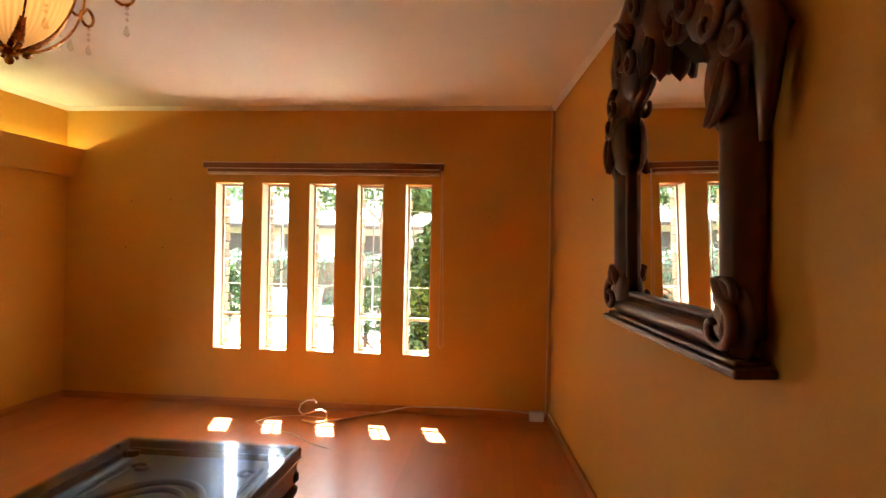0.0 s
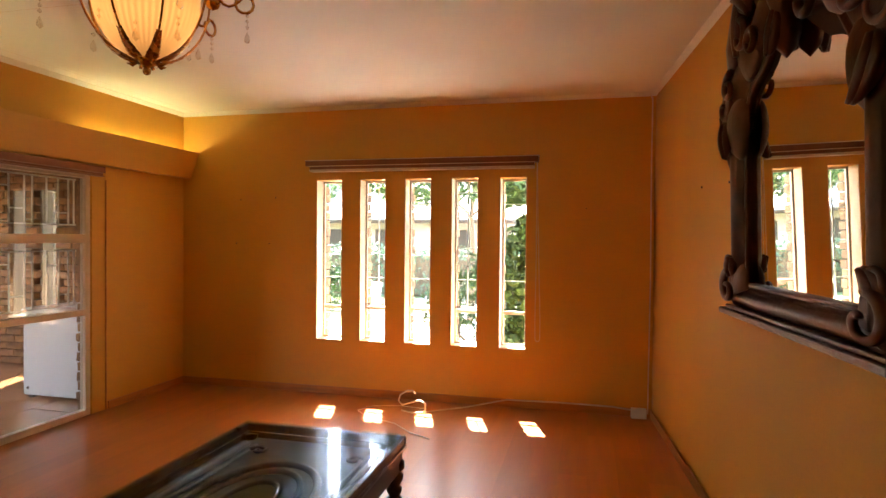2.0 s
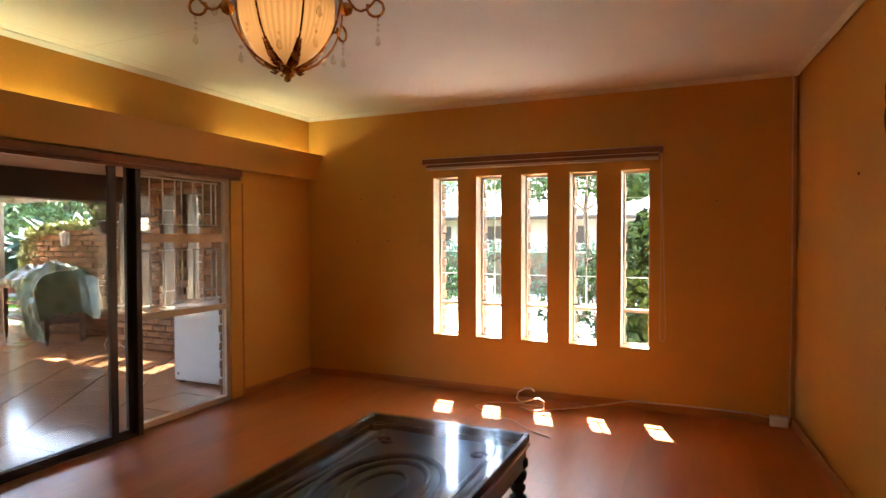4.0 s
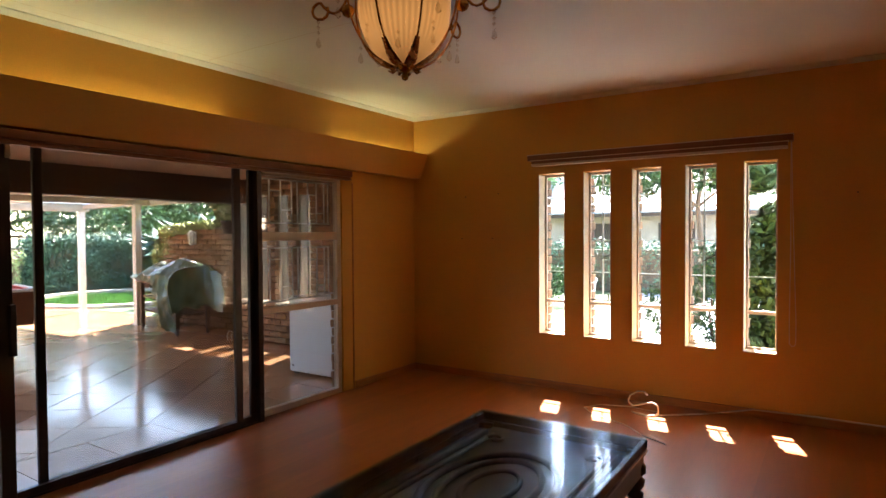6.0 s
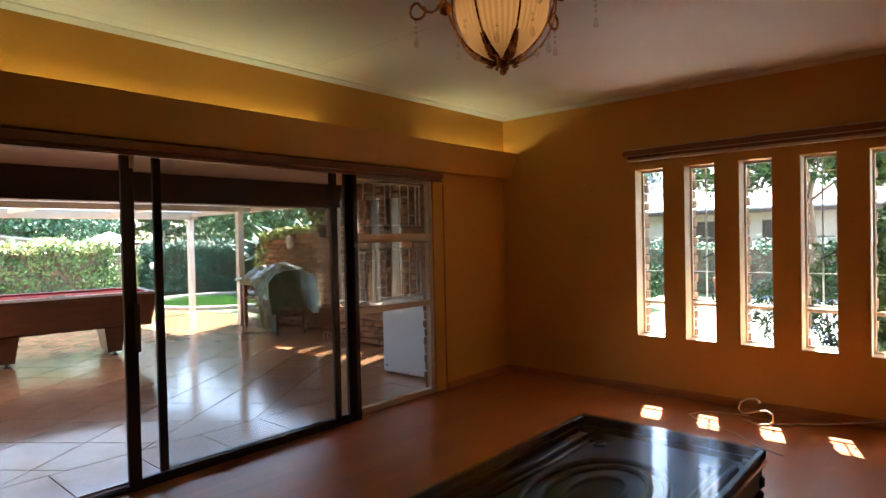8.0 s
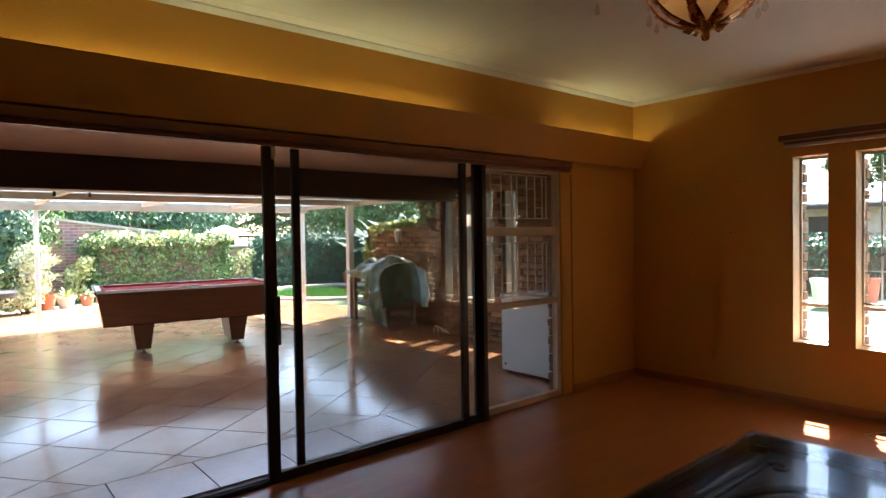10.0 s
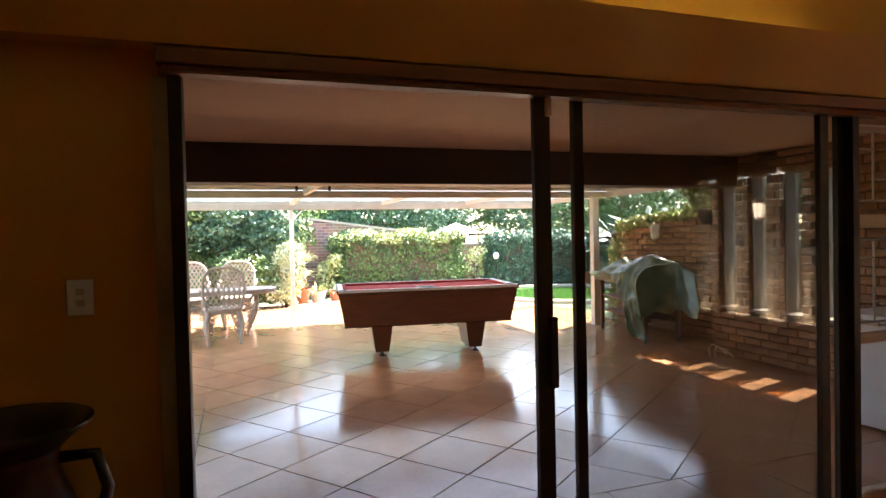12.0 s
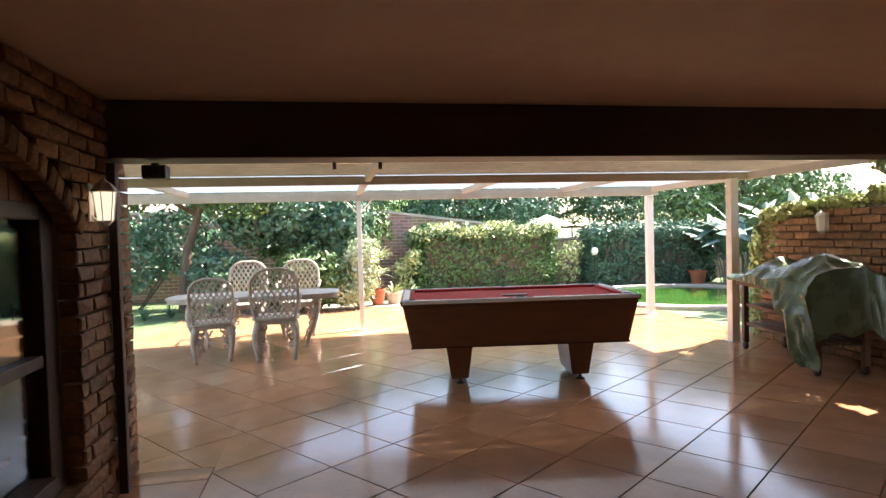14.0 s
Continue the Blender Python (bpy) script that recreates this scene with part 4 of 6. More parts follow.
def lantern(at, rz, lit, label):
    t = thing("wall_lantern", at, label, "wall lamp", "wall lanterns", rz=rz)
    t.scale = (0.74, 0.78, 0.86)
    mat = M_WHITEPAINT
    boxpart("back_plate", (-0.045, 0.045, -0.015, 0.0, -0.10, 0.14), mat, t, bevel=0.004)
    bm = bmesh.new()
    lathe(bm, [(0.02, -0.13), (0.05, -0.10), (0.055, -0.095)], 6, (0, -0.10, 0))
    tube(bm, [(0, -0.01, -0.06), (0, -0.06, -0.12), (0, -0.10, -0.12)], 0.010, 6)
    part("base", bm, mat, t)
    bm = bmesh.new()
    lathe(bm, [(0.085, 0.085), (0.088, 0.095), (0.05, 0.14), (0.015, 0.16), (0.0, 0.19)], 6, (0, -0.10, 0))
    part("cap", bm, mat, t)
    for k in range(6):
        a = k * math.tau / 6
        bm = bmesh.new()
        tube(bm, [(0.052 * math.cos(a), -0.10 + 0.052 * math.sin(a), -0.095), (0.076 * math.cos(a), -0.10 + 0.076 * math.sin(a), 0.086)], 0.004, 5)
        part("rib", bm, mat, t)
    bm = bmesh.new()
    lathe(bm, [(0.048, -0.094), (0.070, 0.085)], 6, (0, -0.10, 0))
    part("glass_body", bm, M_LAMPGLOW if lit else M_WHITEPAINT, t, "glowing frosted lantern glass" if lit else "white frosted lantern glass")


lantern((-6.50, LY, 1.72), 180, True, "lit white wall lantern on the brick pier")
lantern((-6.44, PY, 1.72), 0, True, "lit white wall lantern between the window slits")
lantern((-8.82, 6.75, 1.50), 0, False, "unlit white wall lantern on the garden wall")

dp = thing("downpipe", (-6.76, LY, 0), "dark square downpipe against the brick pier", "pipe")
boxpart("pipe", (-0.028, 0.028, 0.010, 0.06, 0.03, 1.98), M_DARKWOOD, dp, bevel=0.006)
boxpart("bracket", (-0.05, 0.05, 0.0, 0.064, 1.2, 1.23), M_DARKWOOD, dp)
cam_box = thing("security_sensor", (-6.93, 0.16, 1.90), "black security sensor hung under the beam", "sensor")
boxpart("housing", (-0.06, 0.06, -0.07, 0.07, 0.0, 0.085), M_BRONZE, cam_box, bevel=0.01)
boxpart("mount", (-0.02, 0.02, -0.02, 0.02, 0.085, 0.10), M_BRONZE, cam_box)
boxpart("lens", (0.06, 0.07, -0.03, 0.03, 0.02, 0.06), M_BLACKWOOD, cam_box)
for y in (1.25, 1.55):
    hk = thing("beam_hook", (-6.95, y, 1.955), "small iron hook under the beam", "hook")
    boxpart("hook", (-0.02, 0.02, -0.012, 0.012, 0, 0.045), M_BRONZE, hk)

# ---- patio: pergola ----
M_SHEET = bpy.data.materials.new("translucent_roof_sheet")
M_SHEET.use_nodes = True
_n, _l = M_SHEET.node_tree.nodes, M_SHEET.node_tree.links
_n.remove(_n["Principled BSDF"])
_a, _c, _m = _n.new("ShaderNodeBsdfTranslucent"), _n.new("ShaderNodeBsdfTransparent"), _n.new("ShaderNodeMixShader")
_a.inputs[0].default_value, _c.inputs[0].default_value, _m.inputs[0].default_value = (0.34, 0.37, 0.40, 1), (0.36, 0.40, 0.44, 1), 0.3
_l.new(_a.outputs[0], _m.inputs[1])
_l.new(_c.outputs[0], _m.inputs[2])
_l.new(_m.outputs[0], _n["Material Output"].inputs[0])
pg = thing("pergola", (-7.12, 0, 0), "white louvred pergola with translucent outer roof", "pergola")
for k in range(15):
    x = -0.04 - k * 0.19
    bm = bmesh.new()
    prism(bm, [(x, 2.215), (x - 0.20, 2.262), (x - 0.20, 2.270), (x - 0.008, 2.223), (x - 0.008, 2.198), (x, 2.198)], "y", -2.2, 7.08)
    part("louvre_slat", bm, M_LOUVRE, pg)
for nm, q in (("inner_beam", (-2.93, -2.85, -2.2, 6.72, 2.10, 2.20)), ("outer_beam", (-5.32, -5.25, -2.2, 6.75, 2.05, 2.15)), ("edge_beam", (-5.25, 0.0, 6.62, 6.70, 2.11, 2.20)), ("gutter", (-5.40, -5.33, -2.2, 6.75, 2.12, 2.20))):
    boxpart(nm, q, M_LOUVRE, pg, bevel=0.004)
for y in (-0.9, 1.62, 3.3, 5.0):
    boxpart("rafter", (-5.24, -2.95 if y != 1.62 else -0.05, y, y + 0.06, 2.13, 2.205), M_LOUVRE, pg)
for k in range(6):
    sh = boxpart("roof_sheet", (-5.35, -2.9, -2.2 + k * 1.49, -2.2 + k * 1.49 + 1.487, 2.212, 2.216), M_SHEET, pg, "translucent roof sheet")
for x, y, r in ((-12.50, 1.655, 0.035), (-12.50, 6.65, 0.055), (-9.84, 6.30, 0.055)):
    post = thing("post", (x, y, 0), "slim white steel post on a base plate", "post", "pergola posts")
    boxpart("shaft", (-r, r, -r, r, 0.01, 2.05 if x < -12 else 2.10), M_WHITEPAINT, post, bevel=0.006)
    boxpart("base_plate", (-r - 0.03, r + 0.03, -r - 0.03, r + 0.03, 0, 0.010), M_WHITEPAINT, post)
    if r < 0.05:
        for s in (-1, 1):
            bm = bmesh.new()
            tube(bm, [(0, s * 0.03, 1.86), (0, s * 0.20, 2.05)], 0.012, 6)
            part("brace", bm, M_WHITEPAINT, post)

# ---- patio: pool table ----
pt = thing("pool_table", (-8.955, 3.05, 0), "brown veneered pool table with red felt and white rails", "pool table", rz=-8.2)
Hb, Ht, dx, dy = 0.425, 0.88, 0.53, 1.05


def taper(bm, x0, x1, y0, y1, z0, z1, grow):
    lo = [bm.verts.new(p) for p in ((x0, y0, z0), (x1, y0, z0), (x1, y1, z0), (x0, y1, z0))]
    hi = [bm.verts.new(p) for p in ((x0 - grow, y0 - grow, z1), (x1 + grow, y0 - grow, z1), (x1 + grow, y1 + grow, z1), (x0 - grow, y1 + grow, z1))]
    bm.faces.new(lo[::-1])
    bm.faces.new(hi)
    for i in range(4):
        j = (i + 1) % 4
        bm.faces.new((lo[i], lo[j], hi[j], hi[i]))


bm = bmesh.new()
taper(bm, -dx, dx, -dy, dy, Hb, Ht - 0.05, 0.075)
bmesh.ops.bevel(bm, geom=list(bm.edges), offset=0.006, segments=1, affect="EDGES")
part("body", bm, M_POOLWOOD, pt)
boxpart("lower_trim", (-dx - 0.008, dx + 0.008, -dy - 0.008, dy + 0.008, Hb - 0.012, Hb + 0.006), M_MAHOG, pt)
ox, oy = dx + 0.095, dy + 0.095
for nm, q in (("top_rail", (-ox, -ox + 0.09, -oy, oy, Ht - 0.048, Ht)), ("top_rail", (ox - 0.09, ox, -oy, oy, Ht - 0.048, Ht)), ("top_rail", (-ox + 0.09, ox - 0.09, -oy, -oy + 0.09, Ht - 0.048, Ht)), ("top_rail", (-ox + 0.09, ox - 0.09, oy - 0.09, oy, Ht - 0.048, Ht))):
    boxpart(nm, q, M_POOLWOOD, pt, bevel=0.008)
for nm, q in (("edge_strip", (ox, ox + 0.004, -oy + 0.02, oy - 0.02, Ht - 0.03, Ht - 0.004)), ("edge_strip", (-ox + 0.01, ox - 0.01, -oy - 0.004, -oy, Ht - 0.03, Ht - 0.004)), ("end_plate", (-ox + 0.10, ox - 0.10, -oy + 0.02, -oy + 0.08, Ht, Ht + 0.003)), ("rail_plate", (ox - 0.075, ox - 0.015, -oy + 0.12, -0.12, Ht, Ht + 0.003)), ("rail_plate", (ox - 0.075, ox - 0.015, 0.12, oy - 0.12, Ht, Ht + 0.003))):
    boxpart(nm, q, M_WHITEPAINT, pt, "white plastic strip")
boxpart("felt_bed", (-ox + 0.09, ox - 0.09, -oy + 0.09, oy - 0.09, Ht - 0.05, Ht - 0.028), M_FELT, pt, "worn red felt bed")
for nm, q in (("cushion", (-ox + 0.09, -ox + 0.13, -oy + 0.15, oy - 0.15, Ht - 0.028, Ht - 0.002)), ("cushion", (ox - 0.13, ox - 0.09, -oy + 0.15, oy - 0.15, Ht - 0.028, Ht - 0.002)), ("cushion", (-ox + 0.15, ox - 0.15, -oy + 0.09, -oy + 0.13, Ht - 0.028, Ht - 0.002)), ("cushion", (-ox + 0.15, ox - 0.15, oy - 0.13, oy - 0.09, Ht - 0.028, Ht - 0.002))):
    boxpart(nm, q, M_FELT, pt, "red felt cushion", bevel=0.006)
for x in (-ox + 0.10, ox - 0.10):
    for y in (-oy + 0.10, 0, oy - 0.10):
        bm = bmesh.new()
        lathe(bm, [(0.055, 0.0), (0.062, 0.004), (0.045, 0.006), (0.042, 0.0)], 16, (x, y, Ht - 0.001))
        part("pocket", bm, M_BLACKWOOD, pt, "black pocket ring")
for y in (-0.58, 0.64):
    bm = bmesh.new()
    taper(bm, -0.22, 0.26, y - 0.085, y + 0.085, 0.05, Hb - 0.01, 0.05)
    leg = part("leg", bm, M_POOLWOOD, pt, "tapered veneered pedestal leg")
    for x in (-0.18, 0.24):
        bm = bmesh.new()
        lathe(bm, [(0.045, 0), (0.045, 0.012), (0.018, 0.022), (0.014, 0.055)], 14, (x, y, 0))
        part("levelling_foot", bm, M_BRONZE, leg, smooth=True)
bm = bmesh.new()
box(bm, 0.08, 0.16, -0.12, 0.14, Ht - 0.028, Ht - 0.015, 0.003)
brush = part("table_brush", bm, M_POOLWOOD, pt, "wooden brush lying on the felt")

# ---- patio: chest freezer ----
fz = thing("chest_freezer", (-4.30, 5.40, 0), "white chest freezer on low feet", "freezer")
boxpart("body", (-0.40, 0.42, -0.30, 0.30, 0.03, 0.80), M_FREEZER, fz, bevel=0.012)
boxpart("lid", (-0.41, 0.43, -0.32, 0.31, 0.807, 0.865), M_FREEZER, fz, bevel=0.012)
boxpart("handle", (-0.20, -0.06, -0.345, -0.32, 0.79, 0.825), M_CREAM, fz, "yellowed lid handle", bevel=0.004)
for x in (-0.34, 0.36):
    for y in (-0.25, 0.25):
        boxpart("foot", (x - 0.025, x + 0.025, y - 0.025, y + 0.025, 0, 0.03), M_BRONZE, fz)
bm = bmesh.new()
lathe(bm, [(0.0, 0), (0.014, 0.002), (0.014, 0.006), (0.0, 0.007)], 12, (0, 0, 0))
bmesh.ops.rotate(bm, verts=bm.verts, matrix=Matrix.Rotation(radians(90), 3, "X"))
bmesh.ops.translate(bm, verts=bm.verts, vec=(-0.34, -0.301, 0.10))
part("drain_plug", bm, M_BRONZE, fz)
pb = thing("plastic_tray", (-4.22, 5.42, 0.867), "flat white plastic tray on the freezer", "tray")
boxpart("tray", (-0.22, 0.22, -0.18, 0.18, 0, 0.035), M_FREEZER, pb, bevel=0.01)

# ---- patio: loose wire, planter bracket ----
wire = thing("floor_wire", (-7.05, 6.05, 0), "white wire ends standing up from the floor", "cable")
for k, (a, b) in enumerate((((0.0, 0, 0.0), 0.15), ((0.06, 0.03, 0.0), 0.13))):
    bm = bmesh.new()
    tube(bm, [(a[0], a[1], 0), (a[0] - 0.02, a[1], 0.08), (a[0] + 0.02, a[1] + 0.01, b), (a[0] + 0.12, a[1] + 0.02, b - 0.02), (a[0] + 0.24, a[1] + 0.03, b - 0.09)], 0.006, 6)
    part("wire", bm, M_CABLE, wire, smooth=True)

# ---- patio: barbecue trolley under a tarpaulin ----
M_TROLLEY = shader("weathered_trolley_wood", (0.16, 0.075, 0.04), 0.6, var=0.2, scale=5, stretch=(0.3, 1, 4), bump=0.3)
bb = thing("barbecue_trolley", (-8.63, 6.22, 0), "brown wooden barbecue trolley on castors", "barbecue", rz=-10)
for x in (-0.70, 0.66):
    for y in (-0.24, 0.24):
        boxpart("leg", (x - 0.03, x + 0.03, y - 0.03, y + 0.03, 0.09, 0.78), M_TROLLEY, bb, bevel=0.004)
        bm = bmesh.new()
        lathe(bm, [(0.0, -0.016), (0.045, -0.014), (0.05, 0), (0.045, 0.014), (0.0, 0.016)], 14)
        bmesh.ops.rotate(bm, verts=bm.verts, matrix=Matrix.Rotation(radians(90), 3, "X"))
        bmesh.ops.translate(bm, verts=bm.verts, vec=(x, y, 0.05))
        part("castor", bm, M_BRONZE, bb, smooth=True)
for z in (0.30, 0.53):
    for k in range(4):
        boxpart("shelf_slat", (-0.70, 0.66, -0.25 + k * 0.13, -0.15 + k * 0.13, z, z + 0.03), M_TROLLEY, bb)
boxpart("worktop", (-0.80, 0.78, -0.30, 0.30, 0.78, 0.82), M_TROLLEY, bb, bevel=0.006)
bm = bmesh.new()
lathe(bm, [(0.0, 0.0), (0.25, 0.02), (0.33, 0.10), (0.33, 0.16), (0.24, 0.22), (0.0, 0.25)], 18, (0.40, 0.0, 0.82), 0.7)
part("kettle_hood", bm, M_BRONZE, bb, "dark barbecue hood", smooth=True)
tarp = thing("tarpaulin", (-8.63, 6.22, 0.82), "crumpled dark green tarpaulin thrown over the trolley", "tarpaulin", rz=-10)
bm = bmesh.new()
nu, nv, grid = 72, 60, []


def crease(p):
    """Sharp-edged folds: ridged noise at two sizes."""
    a = 1 - 2 * abs(noise.noise(p))
    b = 1 - 2 * abs(noise.noise(p * 2.3 + Vector((4, 7, 1))))
    return 0.65 * a + 0.35 * b


for i in range(nu + 1):
    u = i / nu
    x = -0.86 + 1.66 * u
    mound = 0.20 * max(0.0, 1 - abs(u - 0.36) / 0.20) ** 0.8 + 0.27 * max(0.0, 1 - abs(u - 0.80) / 0.30) ** 0.6
    tongue = max(0.0, 1 - abs(u - 0.88) / 0.27)                 # the corner that hangs down in front
    front = 0.03 + 0.10 * max(0.0, u - 0.30) + 0.56 * tongue + 0.34 * max(0.0, u - 0.80) / 0.20
    row = []
    for j in range(nv + 1):
        v = j / nv
        if v < 0.40:
            w = v / 0.40
            y, z = -0.33 - 0.05 * math.sin(w * math.pi) * tongue, 0.02 + mound * 0.45 * w - (1 - w) * front
        elif v < 0.75:
            w = (v - 0.40) / 0.35
            y, z = -0.33 + 0.66 * w, 0.02 + mound * (0.45 + 0.55 * math.sin(math.pi * min(1.0, w * 1.15)))
        else:
            w = (v - 0.75) / 0.25
            y, z = 0.33 + 0.02 * w, 0.02 + mound * 0.45 * (1 - w) - w * 0.30
        p = Vector((x * 2.4, y * 2.2 + 3, z * 2.0))
        c = crease(p) * (0.025 + 0.075 * min(1.0, max(0.0, u - 0.22) * 2.2))
        out = 1.0 if v < 0.40 else -1.0
        hang = 1.0 if (v < 0.40 or v >= 0.75) else 0.0
        row.append(bm.verts.new((x + 0.04 * noise.noise(p + Vector((9, 3, 1))), y - (0.03 + c) * out * hang, z + 0.03 + (c + 0.02) * (1 - hang))))
    grid.append(row)
last = [v.co.copy() for v in grid[-1]]
for k in range(1, 15):                                    # the sheet falls over the near end
    e = k / 14
    row = []
    for j, c in enumerate(last):
        hem = -0.40 + 0.16 * noise.noise(Vector((j * 0.12, 3.0, 0.0)))
        fold = 0.05 * crease(Vector((j * 0.09, e * 0.8, 5.0)))
        row.append(bm.verts.new((c.x + 0.05 * math.sin(e * 1.5) + fold * e, c.y * (1 - 0.05 * e), c.z + (min(hem, c.z - 0.02) - c.z) * e)))
    grid.append(row)
for i in range(len(grid) - 1):
    for j in range(nv):
        bm.faces.new((grid[i][j], grid[i + 1][j], grid[i + 1][j + 1], grid[i][j + 1]))
sheet = part("sheet", bm, M_TARP, tarp)
so = sheet.modifiers.new("thick", "SOLIDIFY")
so.thickness = 0.004

# ---- patio: cast garden table and chairs ----
dt = thing("garden_table", (-11.55, 0.16, 0), "white cast aluminium garden table", "table", rz=-1)
dt.scale = (1.0, 1.14, 1.02)
bm = bmesh.new()
n = 48
out = [(0.44 * math.copysign(abs(math.cos(k * math.tau / n)) ** 0.5, math.cos(k * math.tau / n)), 1.0 * math.copysign(abs(math.sin(k * math.tau / n)) ** 0.5, math.sin(k * math.tau / n))) for k in range(n)]
prism(bm, out, "z", 0.70, 0.725)
prism(bm, [(x * 0.97, y * 0.985) for x, y in out], "z", 0.655, 0.70)
part("tabletop", bm, M_CHAIR, dt, "cast lattice tabletop")
for sy in (-1, 1):
    for sx in (-1, 1):
        bm = bmesh.new()
        pts = [(sx * (0.20 + 0.12 * math.sin(u * 3.6)) , sy * (0.66 + 0.07 * math.sin(u * 3.6 + 0.8)), 0.66 * (1 - u)) for u in [j / 12 for j in range(13)]]
        tube(bm, pts, 0.026, 8, taper=[0.034 - 0.014 * (j / 12) for j in range(13)])
        for j, r in ((1, 0.07), (3, 0.06), (5, 0.055), (7, 0.05), (9, 0.045)):
            c = pts[j]
            tube(bm, [(c[0] + r * math.cos(a * 0.7), c[1] - sy * 0.04 + r * math.sin(a * 0.7) * 0.6, c[2] + r * math.sin(a * 0.7)) for a in range(9)], 0.010, 6)
        tube(bm, [(pts[-1][0], pts[-1][1], 0.02), (pts[-1][0] + sx * 0.05, pts[-1][1] + sy * 0.02, 0.012)], 0.018, 6)
        part("leg", bm, M_CHAIR, dt, "scrolled cast leg", smooth=True)
    boxpart("cross_bar", (-0.28, 0.28, sy * 0.66 - 0.012, sy * 0.66 + 0.012, 0.28, 0.31), M_CHAIR, dt)


def garden_chair(at, rz):
    c = thing("garden_chair", at, "white cast aluminium chair with a lattice back", "chair", "chairs round the garden table", rz=rz)
    # local: back at +x, sitter looks towards -x
    def edge(z):                                          # half width of the back
        if z > 0.86:
            return 0.215 * math.sqrt(max(0.0, 1 - ((z - 0.86) / 0.085) ** 2)) * 0.8 + 0.02
        return 0.185 + 0.045 * math.sin((z - 0.42) / 0.44 * math.pi * 0.8)
    bm = bmesh.new()
    zs = [0.44 + 0.5 * k / 22 for k in range(23)]
    lean = lambda z: 0.23 + 0.17 * (z - 0.42)
    rim = [(lean(z), -edge(z), z) for z in zs] + [(lean(z), edge(z), z) for z in reversed(zs)]
    tube(bm, rim + rim[:1], 0.016, 6)
    part("back_frame", bm, M_CHAIR, c, smooth=True)
    bm = bmesh.new()
    for s in (-1, 1):
        for k in range(-9, 10):
            pts = []
            for j in range(40):
                z = 0.45 + 0.48 * j / 39
                y = k * 0.058 + s * (z - 0.68) * 0.62
                if abs(y) < edge(z) - 0.008:
                    pts.append((lean(z), y, z))
            if len(pts) > 3:
                tube(bm, [pts[0], pts[len(pts) // 2], pts[-1]], 0.0085, 4)
    part("back_lattice", bm, M_CHAIR, c, "cast diagonal lattice")
    bm = bmesh.new()
    prism(bm, [(-0.23, -0.20), (-0.25, 0.0), (-0.23, 0.20), (-0.10, 0.235), (0.10, 0.235), (0.22, 0.19), (0.24, 0), (0.22, -0.19), (0.10, -0.235), (-0.10, -0.235)], "z", 0.415, 0.44)
    part("seat", bm, M_CHAIR, c, "cast seat")
    boxpart("apron", (-0.21, 0.20, -0.20, 0.20, 0.375, 0.415), M_CHAIR, c, bevel=0.006)
    for sx in (-1, 1):
        for sy in (-1, 1):
            bm = bmesh.new()
            pts = [(sx * (0.17 + 0.035 * math.sin(u * 4.2) + 0.07 * u * u), sy * (0.16 + 0.035 * math.sin(u * 4.2) + 0.05 * u * u), 0.40 * (1 - u) + 0.008) for u in [j / 10 for j in range(11)]]
            tube(bm, pts, 0.02, 7, taper=[0.040 - 0.020 * (j / 10) for j in range(11)])
            for j, r in ((1, 0.045), (3, 0.04), (4, 0.03), (6, 0.022)):
                q = pts[j]
                tube(bm, [(q[0] - sx * 0.03, q[1] - sy * 0.05 + r * math.cos(a * 0.75), q[2] + r * math.sin(a * 0.75)) for a in range(9)], 0.011, 5)
            part("leg", bm, M_CHAIR, c, "scrolled cabriole leg", smooth=True)
    for sy in (-1, 1):
        bm = bmesh.new()
        tube(bm, [(0.26, sy * 0.22, 0.66), (0.12, sy * 0.26, 0.67), (-0.10, sy * 0.265, 0.655), (-0.19, sy * 0.25, 0.62), (-0.17, sy * 0.24, 0.55), (-0.10, sy * 0.23, 0.48), (-0.12, sy * 0.22, 0.43)], 0.015, 7)
        part("arm", bm, M_CHAIR, c, smooth=True)
    return c


first = garden_chair((-10.83, -0.28, 0), 8)
first.scale = (1.1, 1.1, 1.1)
for x, y, r in ((-10.70, 0.50, 3), (-12.40, -0.08, 182), (-12.40, 0.70, 178)):
    copy_thing(first, pose(x, y, 0, 0, 0, r) @ Matrix.Scale(1.1, 4))

# ---- garden ----
rng = np.random.default_rng(5)


def leaf_mesh(name, pts, nrm, size, mat, aspect=0.45, jitter=0.9):
    """Many folded leaves at pts, facing roughly along nrm."""
    n = len(pts)
    d = nrm + rng.normal(0, jitter, (n, 3))
    d /= np.linalg.norm(d, axis=1, keepdims=True) + 1e-9
    a = np.cross(d, rng.normal(0, 1, (n, 3)))
    a /= np.linalg.norm(a, axis=1, keepdims=True) + 1e-9
    b = np.cross(d, a)
    s = size * rng.uniform(0.6, 1.35, (n, 1))
    v = np.stack([pts - a * s, pts + b * s * aspect + d * s * 0.12, pts + a * s, pts - b * s * aspect + d * s * 0.12], 1).reshape(-1, 3)
    me = bpy.data.meshes.new(name)
    idx = np.arange(n) * 4
    tri = np.stack([idx, idx + 1, idx + 2, idx, idx + 2, idx + 3], 1).reshape(-1)
    me.vertices.add(n * 4)
    me.vertices.foreach_set("co", v.astype(np.float32).reshape(-1))
    me.loops.add(n * 6)
    me.loops.foreach_set("vertex_index", tri.astype(np.int32))
    me.polygons.add(n * 2)
    me.polygons.foreach_set("loop_start", (np.arange(n * 2) * 3).astype(np.int32))
    me.update(calc_edges=True)
    me.materials.append(mat)
    return me


